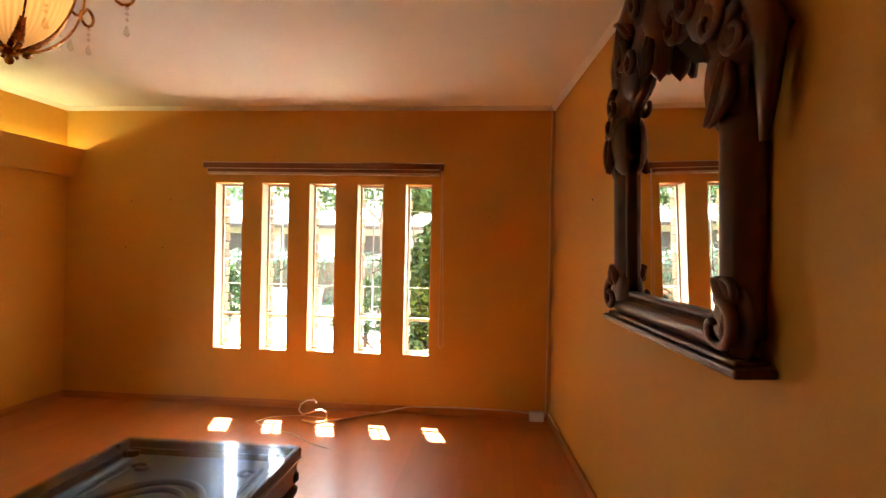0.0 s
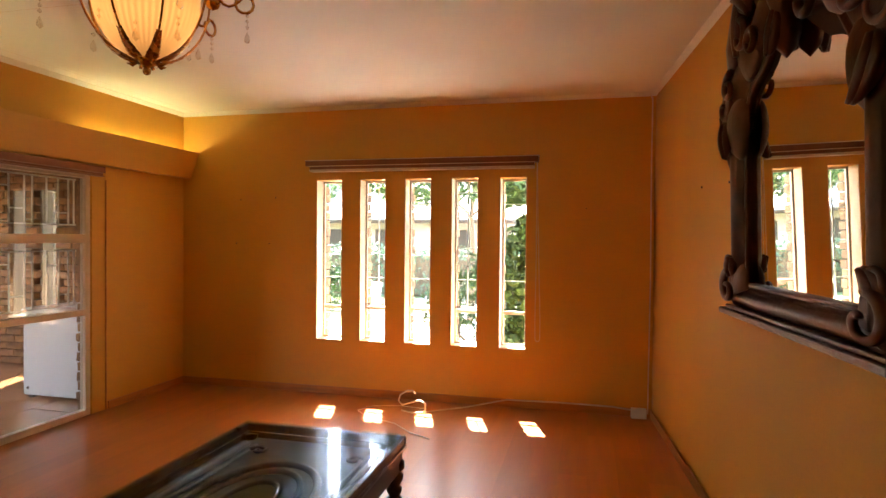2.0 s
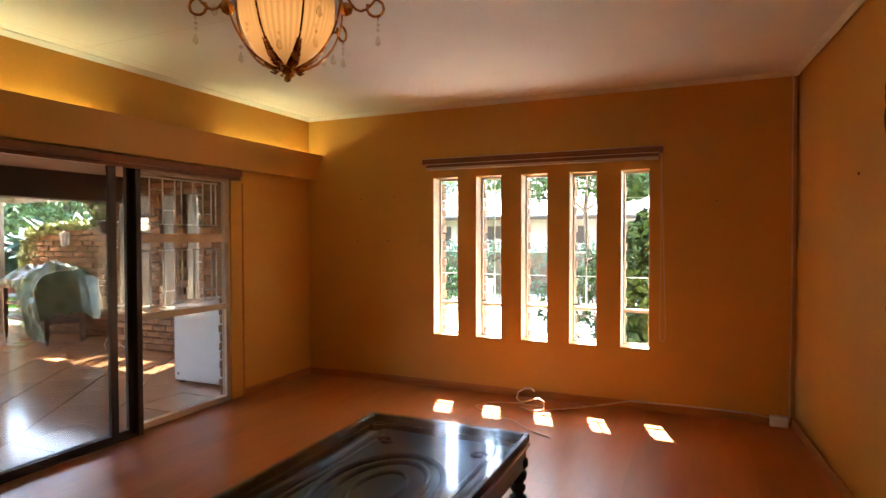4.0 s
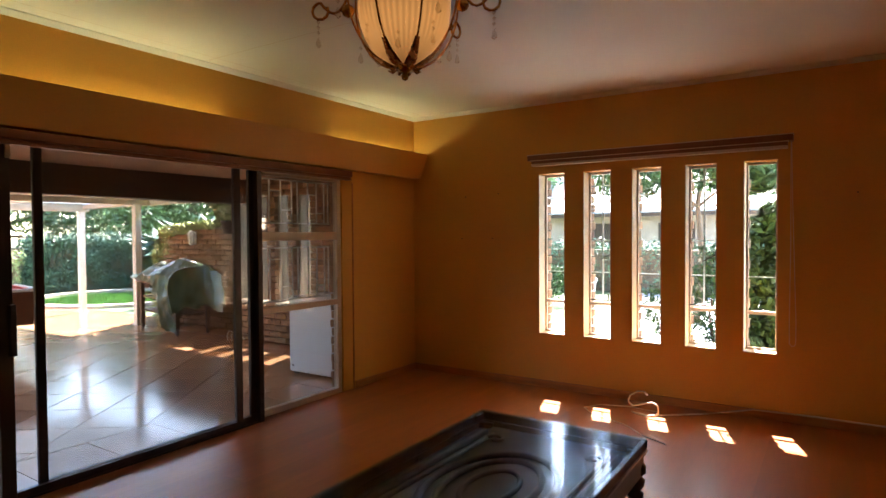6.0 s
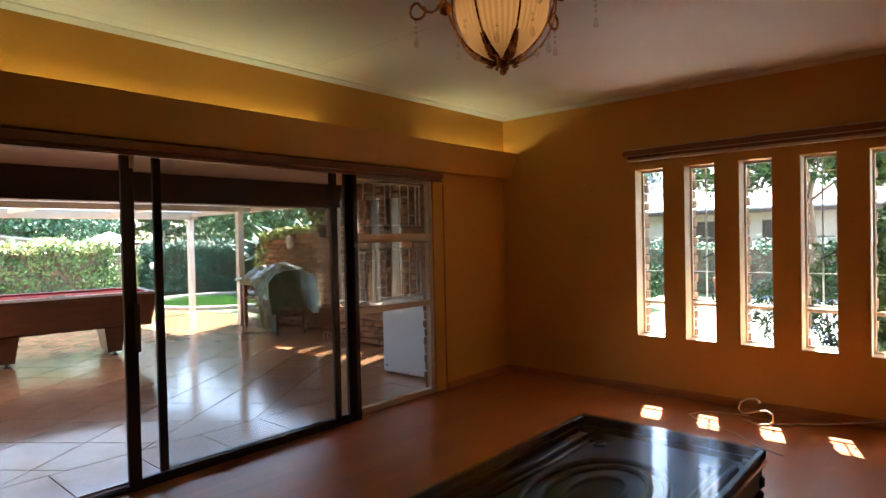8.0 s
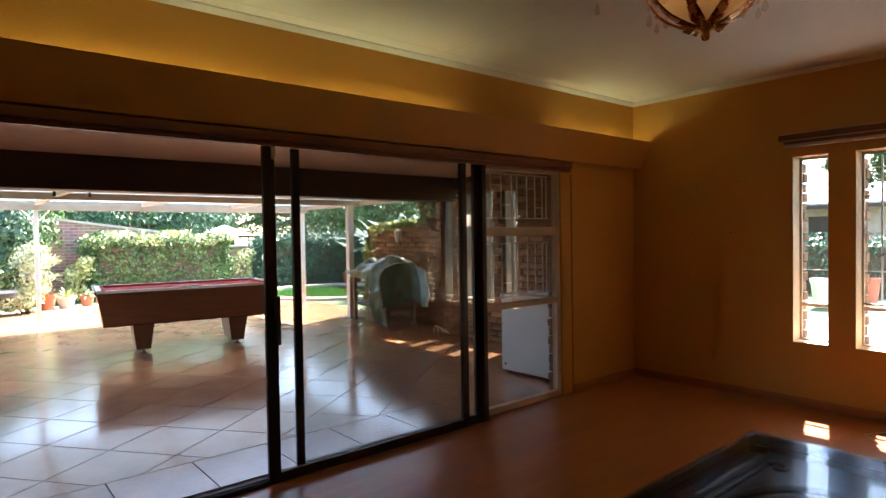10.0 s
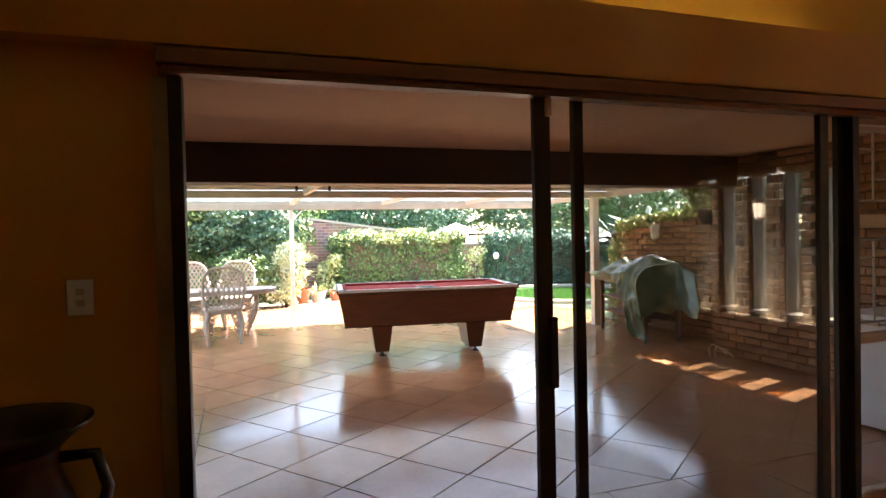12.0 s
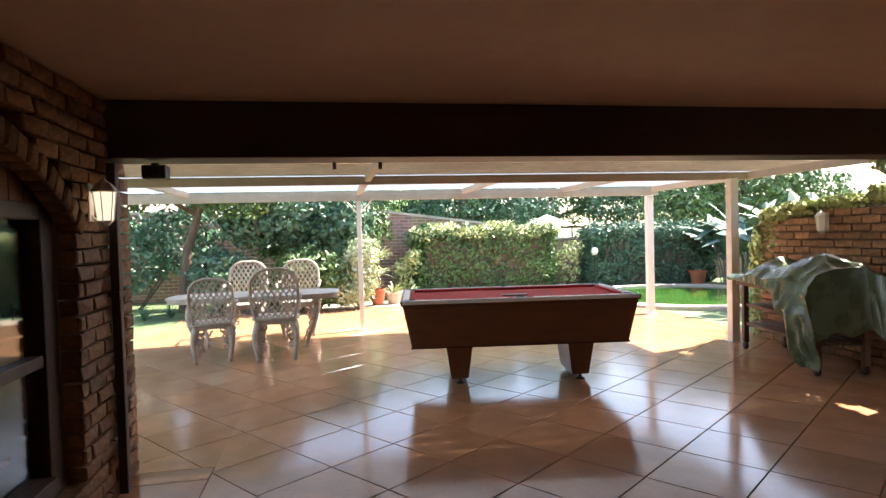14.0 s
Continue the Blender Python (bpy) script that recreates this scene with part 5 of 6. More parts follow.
def cloud(blobs, n):
    """Points and outward directions near the skins of ellipsoids (x, y, z, rx, ry, rz)."""
    w = np.array([b[3] * b[4] + b[4] * b[5] + b[3] * b[5] for b in blobs])
    pick = rng.choice(len(blobs), n, p=w / w.sum())
    B = np.array(blobs)[pick]
    d = rng.normal(0, 1, (n, 3))
    d /= np.linalg.norm(d, axis=1, keepdims=True)
    rough = 1 + 0.16 * np.sin(d[:, :1] * 7 + pick[:, None]) * np.cos(d[:, 1:2] * 6 + 1.3 * pick[:, None]) + 0.08 * np.sin(d[:, 2:] * 13)
    r = rng.uniform(0.35, 1.0, (n, 1)) ** 0.35
    return B[:, :3] + d * B[:, 3:] * r * rough, d


def leaves(name, parent, pts, nrm, size, mat, label="", aspect=0.45):
    ob = new(name, leaf_mesh(name, pts, nrm, size, mat, aspect))
    ob.parent = parent
    if label:
        tagged(ob, label)
    return ob


def shrub(name, at, blobs, n, size, mat, label, category="shrub", aspect=0.45, group=""):
    t = thing(name, at, label, category, group)
    p, d = cloud(blobs, n)
    p[:, 2] = np.maximum(p[:, 2], 0.02)
    leaves("foliage", t, p, d, size, mat, aspect=aspect)
    for k in range(6):
        bm = bmesh.new()
        b = blobs[k % len(blobs)]
        q = (b[0] + rng.uniform(-0.3, 0.3) * b[3], b[1] + rng.uniform(-0.3, 0.3) * b[4], b[2])
        tube(bm, [(q[0] * 0.3, q[1] * 0.3, 0), (q[0] * 0.7, q[1] * 0.7, q[2] * 0.5), q], 0.02, 6, taper=[0.022, 0.014, 0.006])
        part("stem", bm, M_BARK, t, smooth=True)
    return t


def hedge(at, lx, ly, h, n, size, mat, label, top=None):
    t = thing("hedge", at, label, "hedge")
    p = rng.uniform(-0.5, 0.5, (n, 3)) * (lx, ly, h) + (0, 0, h / 2)
    d = np.zeros((n, 3))
    face = rng.integers(0, 4, n)
    for f, (ax, sg) in enumerate(((0, 1), (1, -1), (1, 1), (2, 1))):
        m = face == f
        half = (lx, ly, h)[ax] / 2
        depth = np.abs(rng.normal(0, 0.10, m.sum()))
        bulge = 0.14 * np.sin(p[m, 1] * 3.3 + 1.2 * p[m, 0]) * np.cos(p[m, 2] * 4.3 + 0.7 * p[m, 1]) + 0.07 * np.sin(p[m, 1] * 9 + p[m, 2] * 7 + 3 * p[m, 0]) + rng.normal(0, 0.035, m.sum())
        p[m, ax] = (half if ax < 2 else half * 2) * 1.0 * (sg if ax < 2 else 1) - sg * depth + sg * bulge
        d[m, ax] = sg
    leaves("foliage", t, p, d, size, mat)
    # a layer of leaves in the second material over the top
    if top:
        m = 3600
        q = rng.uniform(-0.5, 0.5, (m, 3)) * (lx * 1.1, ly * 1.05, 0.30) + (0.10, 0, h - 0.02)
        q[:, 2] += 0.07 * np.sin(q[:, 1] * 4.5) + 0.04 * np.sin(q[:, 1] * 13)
        leaves("new_growth", t, q, np.tile((0.2, 0, 1.0), (m, 1)), size, top, "layer of paler leaves along the top")
    bm = bmesh.new()
    box(bm, -lx / 2 + 0.16, lx / 2 - 0.16, -ly / 2 + 0.16, ly / 2 - 0.16, 0, h - 0.15)
    part("core", bm, M_BARK, t)
    return t


def blades(name, parent, n, length, width, mat, base=(0, 0, 0), droop=0.5, up=0.6, label=""):
    """A rosette of long pointed leaves."""
    bm = bmesh.new()
    for k in range(n):
        a = rng.uniform(0, math.tau)
        e = up + rng.uniform(-0.45, 0.55)
        L = length * rng.uniform(0.7, 1.15)
        c, s = math.cos(a), math.sin(a)
        prev = None
        for j in range(5):
            u = j / 4
            r = L * u * math.cos(e) + 0.01
            z = L * u * math.sin(e) - droop * L * u * u * 0.5
            w = width * (1 - u) ** 0.7 * (0.6 + 0.8 * u if u < 0.5 else 1.0) + 0.001
            row = [bm.verts.new((base[0] + r * c - w * s, base[1] + r * s + w * c, base[2] + z + w * 0.3)), bm.verts.new((base[0] + r * c, base[1] + r * s, base[2] + z)), bm.verts.new((base[0] + r * c + w * s, base[1] + r * s - w * c, base[2] + z + w * 0.3))]
            if prev:
                bm.faces.new((prev[0], prev[1], row[1], row[0]))
                bm.faces.new((prev[1], prev[2], row[2], row[1]))
            prev = row
    return part(name, bm, mat, parent, label)


def pot(at, r, h, mat, label):
    t = thing("plant_pot", at, label, "plant pot", "pots along the wall")
    bm = bmesh.new()
    lathe(bm, [(r * 0.68, 0), (r * 0.95, h * 0.85), (r * 1.05, h * 0.86), (r * 1.05, h), (r * 0.93, h), (r * 0.90, h * 0.88), (0, h * 0.86)], 22)
    part("pot", bm, mat, t, smooth=False)
    return t


def tree(at, trunk, blobs, n, size, mat, label, r=0.14, aspect=0.45):
    t = thing("tree", at, label, "tree")
    bm = bmesh.new()
    tube(bm, trunk, r, 10, taper=[r * (1 - 0.55 * i / (len(trunk) - 1)) for i in range(len(trunk))])
    for b in blobs:
        s = Vector(trunk[-2])
        e = Vector(b[:3])
        tube(bm, [s, (s + e) / 2 + Vector((0.1, -0.1, 0.1)), e], r * 0.3, 6, taper=[r * 0.4, r * 0.28, r * 0.1])
    part("trunk", bm, M_BARK, t, smooth=True)
    p, d = cloud(blobs, n)
    leaves("crown", t, p, d, size, mat, aspect=aspect)
    return t


# garden walls
M_FARBRICK = bpy.data.materials.new("garden_wall_brickwork")
M_FARBRICK.use_nodes = True
_n, _l = M_FARBRICK.node_tree.nodes, M_FARBRICK.node_tree.links
_bk, _tc, _mp, _ns, _bp, _mx = _n.new("ShaderNodeTexBrick"), _n.new("ShaderNodeTexCoord"), _n.new("ShaderNodeMapping"), _n.new("ShaderNodeTexNoise"), _n.new("ShaderNodeBump"), _n.new("ShaderNodeMix")
_bk.inputs["Scale"].default_value, _bk.inputs["Brick Width"].default_value, _bk.inputs["Row Height"].default_value, _bk.inputs["Mortar Size"].default_value = 1.0, 0.23, 0.085, 0.010
_bk.inputs["Color1"].default_value, _bk.inputs["Color2"].default_value, _bk.inputs["Mortar"].default_value = (0.46, 0.25, 0.17, 1), (0.30, 0.15, 0.11, 1), (0.45, 0.38, 0.31, 1)
_ns.inputs["Scale"].default_value = 2.5
_mx.data_type, _mx.blend_type = "RGBA", "MULTIPLY"
_mx.inputs[0].default_value = 0.5
_sp, _cb = _n.new("ShaderNodeSeparateXYZ"), _n.new("ShaderNodeCombineXYZ")
_l.new(_tc.outputs["Object"], _sp.inputs[0])
_l.new(_sp.outputs[1], _cb.inputs[0])
_l.new(_sp.outputs[2], _cb.inputs[1])
_l.new(_cb.outputs[0], _mp.inputs["Vector"])
_l.new(_mp.outputs[0], _bk.inputs["Vector"])
_l.new(_tc.outputs["Object"], _ns.inputs["Vector"])
_l.new(_bk.outputs["Color"], _mx.inputs[6])
_l.new(_ns.outputs["Color"], _mx.inputs[7])
_l.new(_mx.outputs[2], _n["Principled BSDF"].inputs["Base Color"])
_n["Principled BSDF"].inputs["Roughness"].default_value = 0.9
_bp.inputs["Strength"].default_value, _bp.inputs["Distance"].default_value = 0.6, 0.01
_l.new(_bk.outputs["Fac"], _bp.inputs["Height"])
_bp.invert = True
_l.new(_bp.outputs[0], _n["Principled BSDF"].inputs["Normal"])

gw = thing("garden_wall", (-18.6, 0, 0), "weathered brick garden wall with a sloping top", "wall", kind="structure")
bm = bmesh.new()
prism(bm, [(-14, 0), (18, 0), (18, 1.22), (7.0, 1.22), (6.9, 1.47), (2.0, 2.15), (-14, 2.15)], "x", -0.22, 0.0)
part("brickwork", bm, M_FARBRICK, gw)
bm = bmesh.new()
prism(bm, [(2.0, 2.151), (6.9, 1.471), (6.9, 1.53), (2.0, 2.21)], "x", -0.25, 0.03)
prism(bm, [(-14, 2.151), (1.99, 2.151), (1.99, 2.21), (-14, 2.21)], "x", -0.25, 0.03)
prism(bm, [(7.0, 1.221), (18, 1.221), (18, 1.28), (7.0, 1.28)], "x", -0.25, 0.03)
part("coping", bm, M_PAVE, gw, "pale coping stones")
bm = bmesh.new()
box(bm, -18.6, 20, -14.3, -14.0, 0, 2.2)
wall_garden_south = structure("wall_garden_south", bm, M_FARBRICK, "brick boundary wall of the garden", "wall")

# lawn edge, pool
bm = bmesh.new()
box(bm, -16.3, -15.4, -1.2, 6.9, -0.3, -0.006)
prism(bm, [(-15.4 - 0.0, 6.9), (-12.2, 6.99), (-11.8, 6.99), (-11.8, 7.0), (-16.0, 7.0)], "z", -0.3, -0.007)
path = structure("path", bm, M_PAVE, "pale stone edging beyond the tiles", "path")
pool = thing("pool", (-14.6, 8.7, 0), "round garden pool of green water with stone coping", "pool", kind="structure")
bm = bmesh.new()
lathe(bm, [(1.95, -0.02), (2.28, -0.02), (2.28, 0.05), (1.95, 0.05), (1.95, -0.02)], 48)
part("coping", bm, M_PAVE, pool, "pale blue-grey coping")
bm = bmesh.new()
lathe(bm, [(1.96, -0.015), (1.96, 0.012)], 48)
part("water", bm, M_POND, pool, "still green water")

hedge((-17.75, 5.0, 0), 1.1, 3.5, 1.55, 17000, 0.048, M_LEAF, "thick clipped green hedge with paler leaves on top", M_LEAF_Y)
hedge((-17.8, 9.55, 0), 1.1, 3.3, 1.50, 20000, 0.048, M_LEAF_B, "dark green hedge beside the pool")
shrub("shrub", (-17.2, 2.9, 0), [(0, 0, 0.5, 0.2, 0.25, 0.45), (0.1, 0.2, 0.9, 0.2, 0.2, 0.25)], 700, 0.06, M_LEAF_Y, "pale variegated shrub beside the hedge")
shrub("shrub", (-17.5, 7.15, 0), [(0, 0, 0.6, 0.25, 0.35, 0.5), (0, 0.2, 1.0, 0.2, 0.25, 0.25)], 500, 0.05, M_LEAF_Y, "thin climbing shrub against the wall")

# left border
tree((-16.2, -1.85, 0), [(0, 0, 0), (0.05, 0.05, 0.7), (-0.05, 0.1, 1.3), (0.1, 0.35, 2.0), (0.2, 0.5, 2.8)], [(0.2, 0.2, 3.2, 1.2, 1.4, 0.9), (0.5, 1.2, 2.6, 0.8, 1.0, 0.7), (0, -1.2, 2.9, 1.0, 1.0, 0.8)], 9000, 0.07, M_LEAF, "garden tree with a pale forked trunk", 0.13)
tree((-16.4, 0.2, 0), [(0, 0, 0), (0.02, 0.05, 0.6), (0, 0.1, 1.2), (0, 0.2, 1.8)], [(0, 0.3, 2.0, 0.9, 1.1, 0.75), (0.3, -0.6, 1.8, 0.6, 0.7, 0.5), (0.2, 1.2, 1.9, 0.7, 0.8, 0.7)], 9000, 0.065, M_LEAF_B, "leafy dark green garden tree", 0.06)
shrub("shrub", (-17.2, -3.4, 0), [(0, 0, 1.2, 0.7, 1.2, 0.9), (0.2, 1.3, 1.5, 0.6, 0.9, 0.8), (0.2, -1.4, 1.4, 0.7, 1.0, 0.9)], 7000, 0.07, M_LEAF_B, "tall dark shrubbery along the boundary wall")
shrub("shrub", (-17.4, 1.0, 0), [(0, 0, 1.3, 0.6, 1.0, 0.8), (0.2, 0.9, 1.7, 0.6, 0.7, 0.6), (0.2, -1.0, 1.7, 0.6, 0.9, 0.7)], 9000, 0.06, M_LEAF, "tall leafy shrubbery in front of the wall")
shrub("shrub", (-15.6, -1.0, 0), [(0, 0, 0.75, 0.6, 0.6, 0.55), (0.1, 0.6, 0.55, 0.4, 0.4, 0.4)], 5000, 0.05, M_LEAF_B, "dense dark green garden shrub", group="border shrubs")
shrub("shrub", (-15.5, 0.75, 0), [(0, 0, 0.8, 0.6, 0.75, 0.5), (0.1, 0.5, 0.6, 0.5, 0.5, 0.5), (0.15, -0.5, 0.5, 0.4, 0.5, 0.45)], 7000, 0.055, M_LEAF, "bright green garden shrub", group="border shrubs")
M_LEAF_W = shader("cream_variegated_leaf", (0.48, 0.52, 0.34), 0.5, var=0.2, scale=3, bump=0.0, second=(0.28, 0.38, 0.20), island=0.3)
shrub("shrub", (-15.4, 1.75, 0), [(0, 0, 0.7, 0.4, 0.45, 0.55), (0.1, 0.1, 1.15, 0.3, 0.35, 0.35), (0.1, -0.2, 0.35, 0.4, 0.4, 0.3)], 5000, 0.04, M_LEAF_W, "cream variegated garden shrub", group="border shrubs")
for x, y in ((-15.3, -1.9), (-15.0, -2.3), (-14.8, -1.4)):
    t = thing("grass_clump", (x, y, 0), "clump of long green strap leaves", "plant", "strap-leaved clumps")
    blades("leaf_rosette", t, 46, 0.55, 0.014, M_LEAF_B, droop=0.9, up=0.95)
t = thing("spear_plant", (-15.2, -0.6, 0), "tall spear-leaved plant in the border", "plant")
blades("leaf_rosette", t, 30, 0.95, 0.022, M_LEAF, droop=0.4, up=1.0)
# pots with yuccas
for x, y, r, h, mat, label in ((-15.75, 2.15, 0.17, 0.34, M_TERRA, "tall terracotta pot on the paving"), (-15.9, 2.52, 0.20, 0.26, M_PAVE, "pale round planter on the paving"), (-16.0, 2.95, 0.15, 0.24, M_TERRA, "small terracotta pot by the wall")):
    pot((x, y, 0), r, h, mat, label)
t = thing("yucca", (-15.75, 2.15, 0.28), "sunlit yucca growing in a terracotta pot", "plant")
bm = bmesh.new()
tube(bm, [(0, 0, 0), (0.02, 0.02, 0.35), (0, 0.03, 0.75)], 0.03, 8)
part("trunk", bm, M_BARK, t)
blades("leaf_rosette", t, 60, 0.42, 0.02, M_LEAF_W, (0, 0.03, 0.72), 0.5, 0.5)
blades("leaf_rosette", t, 36, 0.36, 0.02, M_LEAF_W, (0.02, 0.02, 0.38), 0.5, 0.4)
t = thing("agave", (-15.9, 2.52, 0.2), "yellow-green agave in a pale planter", "plant")
blades("leaf_rosette", t, 44, 0.34, 0.02, M_LEAF_Y, (0, 0, 0.02), 0.5, 0.7)
t = thing("agave", (-16.0, 2.95, 0.2), "leafy plant in a small pot", "plant")
blades("leaf_rosette", t, 30, 0.26, 0.03, M_LEAF_W, (0, 0, 0.02), 0.8, 0.6)
pot((-16.9, 10.5, 0), 0.22, 0.34, M_TERRA, "terracotta pot beside the hedge")
for x, y in ((-17.9, -2.2), (-17.1, 7.75)):
    t = thing("garden_lamp", (x, y, 0), "round white lamp on a thin garden stake", "garden lamp", "garden lamps")
    bm = bmesh.new()
    tube(bm, [(0, 0, 0), (0, 0, 0.85)], 0.012, 6)
    part("stake", bm, M_BRONZE, t)
    bm = bmesh.new()
    lathe(bm, [(0, 0.82), (0.06, 0.84), (0.09, 0.92), (0.06, 1.0), (0, 1.02)], 14)
    part("globe", bm, M_WHITEPAINT, t, smooth=True)

# right border: garden wall behind the trolley with ivy, palms, strelitzia
bw = thing("wall_grill", (-8.5, 6.85, 0), "rough brick wall behind the barbecue", "wall", kind="structure")
bm = bmesh.new()
prism(bm, [(-1.35, 0), (1.3, 0), (1.3, 1.72), (-0.5, 1.70), (-1.35, 1.62)], "y", 0.0, 0.24)
part("core", bm, M_MORTAR, bw)
t = thing("ivy", (-8.5, 6.95, 1.62), "sunlit creeper spilling over the brick wall", "creeper")
p, d = cloud([(-1.2, -0.02, -0.02, 0.32, 0.26, 0.13), (-0.75, -0.03, 0.06, 0.42, 0.24, 0.10), (-0.25, -0.02, 0.10, 0.4, 0.22, 0.09), (0.3, 0.05, 0.16, 0.32, 0.22, 0.13), (0.62, 0.12, 0.26, 0.25, 0.25, 0.20), (-1.42, -0.05, -0.42, 0.17, 0.24, 0.42), (-1.2, -0.12, -0.3, 0.14, 0.1, 0.25)], 6000)
leaves("foliage", t, p, d, 0.05, M_LEAF_Y)
shrub("shrub", (-10.5, 7.6, 0), [(0, 0, 0.5, 0.4, 0.4, 0.5), (0.2, 0, 0.9, 0.3, 0.3, 0.4)], 2600, 0.05, M_LEAF_Y, "pale shrub beside the brick wall")
shrub("shrub", (-10.02, 6.95, 0), [(0, 0, 0.35, 0.22, 0.26, 0.35), (0.05, 0.0, 0.85, 0.24, 0.26, 0.35), (0.12, 0.05, 1.3, 0.26, 0.26, 0.30)], 3600, 0.045, M_LEAF_Y, "sunlit pale creeper at the end of the brick wall")
br = thing("planter_bracket", (-7.42, PY + 0.24, 1.50), "small brick shelf with a potted plant", "planter")
boxpart("shelf", (-0.16, 0.16, -0.20, 0.0, 0.0, 0.08), M_BRICK, br, bevel=0.006)
pp = thing("plant_pot", (-7.42, PY + 0.14, 1.58), "dark round pot with trailing leaves", "plant pot")
bm = bmesh.new()
lathe(bm, [(0.08, 0), (0.14, 0.16), (0.15, 0.20), (0.12, 0.20), (0.0, 0.18)], 18)
part("pot", bm, M_BRONZE, pp, smooth=True)
p, d = cloud([(0, 0, 0.35, 0.25, 0.22, 0.2), (-0.15, 0, 0.5, 0.25, 0.2, 0.15)], 900)
leaves("foliage", pp, p, d, 0.05, M_LEAF_Y)


def paddle(bm, base, az, lean, stalk, blade, width):
    """A long-stalked paddle leaf with a split blade."""
    c, s = math.cos(az), math.sin(az)
    pts = []
    for j in range(9):
        u = j / 8
        L = stalk + blade
        e = lean * (0.15 + 1.1 * u * u)
        pts.append(Vector(base) + Vector((c * L * u * math.sin(e), s * L * u * math.sin(e), L * u * math.cos(e))))
    tube(bm, pts[:6], 0.015, 5)
    k0 = int(8 * stalk / (stalk + blade))
    for j in range(k0, 8):
        for half in (-1, 1):
            u0, u1 = (j - k0) / (8 - k0), (j + 0.86 - k0) / (8 - k0)
            w0, w1 = width * math.sin(math.pi * min(1, 0.12 + 0.88 * u0)) + 0.01, width * math.sin(math.pi * min(0.99, 0.12 + 0.88 * u1)) + 0.01
            a, b = pts[j], pts[j].lerp(pts[min(j + 1, 8)], 0.88)
            sd = Vector((-s, c, -0.35 * 1)) * half
            sd.z = -0.35
            q = [bm.verts.new(a), bm.verts.new(b), bm.verts.new(b + sd * w1), bm.verts.new(a + sd * w0)]
            bm.faces.new(q)


for i, (x, y, hgt) in enumerate(((-16.6, 11.2, 2.3), (-15.6, 11.5, 2.7), (-14.4, 11.9, 2.9), (-17.2, 12.2, 2.8), (-13.2, 11.5, 2.7), (-12.4, 9.6, 2.5), (-11.6, 9.1, 2.4))):
    t = thing("strelitzia", (x, y, 0), "tall strelitzia with split paddle leaves", "plant", "strelitzias")
    for k in range(13):
        bm = bmesh.new()
        paddle(bm, (rng.uniform(-0.15, 0.15), rng.uniform(-0.15, 0.15), 0), rng.uniform(0, math.tau), rng.uniform(0.25, 0.95), hgt * rng.uniform(0.3, 0.55), hgt * rng.uniform(0.35, 0.5), 0.26)
        part("paddle_leaf", bm, M_PADDLE, t)
shrub("shrub", (-10.4, 9.9, 0), [(0, 0, 1.2, 0.8, 0.8, 1.1), (1.2, 0.4, 1.5, 1.0, 0.9, 1.3), (2.6, 0.6, 1.6, 1.2, 0.9, 1.3)], 12000, 0.07, M_LEAF, "large leafy shrubbery beyond the wall")
tree((-9.2, 11.5, 0), [(0, 0, 0), (0, 0.1, 1.2), (0.1, 0, 2.2), (0, 0, 3.0)], [(0, 0, 3.2, 1.6, 1.4, 1.2), (-1.5, 0.3, 2.8, 1.2, 1.0, 1.0), (1.2, -0.4, 2.9, 1.2, 1.0, 0.9)], 11000, 0.08, M_LEAF, "broad garden tree above the wall", 0.12)

# beyond the wall: umbrella canopy, trees, neighbour's roof
um = thing("gazebo_canopy", (-23.5, 8.9, 0), "white peaked canopy on thin dark legs", "canopy")
bm = bmesh.new()
lathe(bm, [(1.0, 1.62), (1.0, 1.66), (0.05, 2.02), (0.0, 2.03)], 4)
part("roof", bm, M_WHITEPAINT, um)
for sx, sy in ((-0.95, 0), (0.95, 0), (0, 0.95), (0, -0.95)):
    bm = bmesh.new()
    tube(bm, [(sx, sy, 0), (sx, sy, 1.63)], 0.03, 6)
    part("leg", bm, M_BRONZE, um)
bm = bmesh.new()
box(bm, -1.0, 1.0, 0.9, 0.98, 1.52, 1.60)
part("valance", bm, M_BRONZE, um)
for x, y, s, mat in ((-27, 6.5, 1.0, M_LEAF_B), (-30, 11.5, 1.2, M_LEAF), (-26, 0.0, 1.1, M_LEAF), (-28, 17, 1.3, M_LEAF_B), (-25, -7, 1.2, M_LEAF_B), (-33, 4.0, 1.3, M_LEAF), (-22, 15.5, 1.0, M_LEAF)):
    tree((x, y, 0), [(0, 0, 0), (0.1, 0, 1.0), (0, 0.1, 2.0), (0, 0, 3.0)], [(0, 0, 2.9 * s, 2.2 * s, 2.6 * s, 1.5 * s), (0.5, 2.4 * s, 2.3 * s, 1.6 * s, 1.6 * s, 1.1 * s), (0.4, -2.2 * s, 2.2 * s, 1.6 * s, 1.6 * s, 1.1 * s), (0, 0.5, 4.2 * s, 1.6 * s, 1.8 * s, 1.0 * s)], 15000, 0.10, mat, "large tree beyond the garden wall", 0.22)
nb = thing("neighbour_house", (-21.5, -6.5, 0), "neighbouring house with a pale tiled roof", "house")
boxpart("wall", (-2.5, 0.5, -3.5, 3.2, 0, 2.3), M_FARWALL, nb)
bm = bmesh.new()
for k in range(16):
    bm2 = [(1.0 - k * 0.14, 2.12 + k * 0.085), (0.86 - k * 0.14, 2.23 + k * 0.085), (0.86 - k * 0.14, 2.15 + k * 0.085), (1.0 - k * 0.14, 2.07 + k * 0.085)]
    prism(bm, bm2, "y", -3.9, 3.6)
part("roof", bm, M_PAVE, nb, "pale ribbed roof tiles")

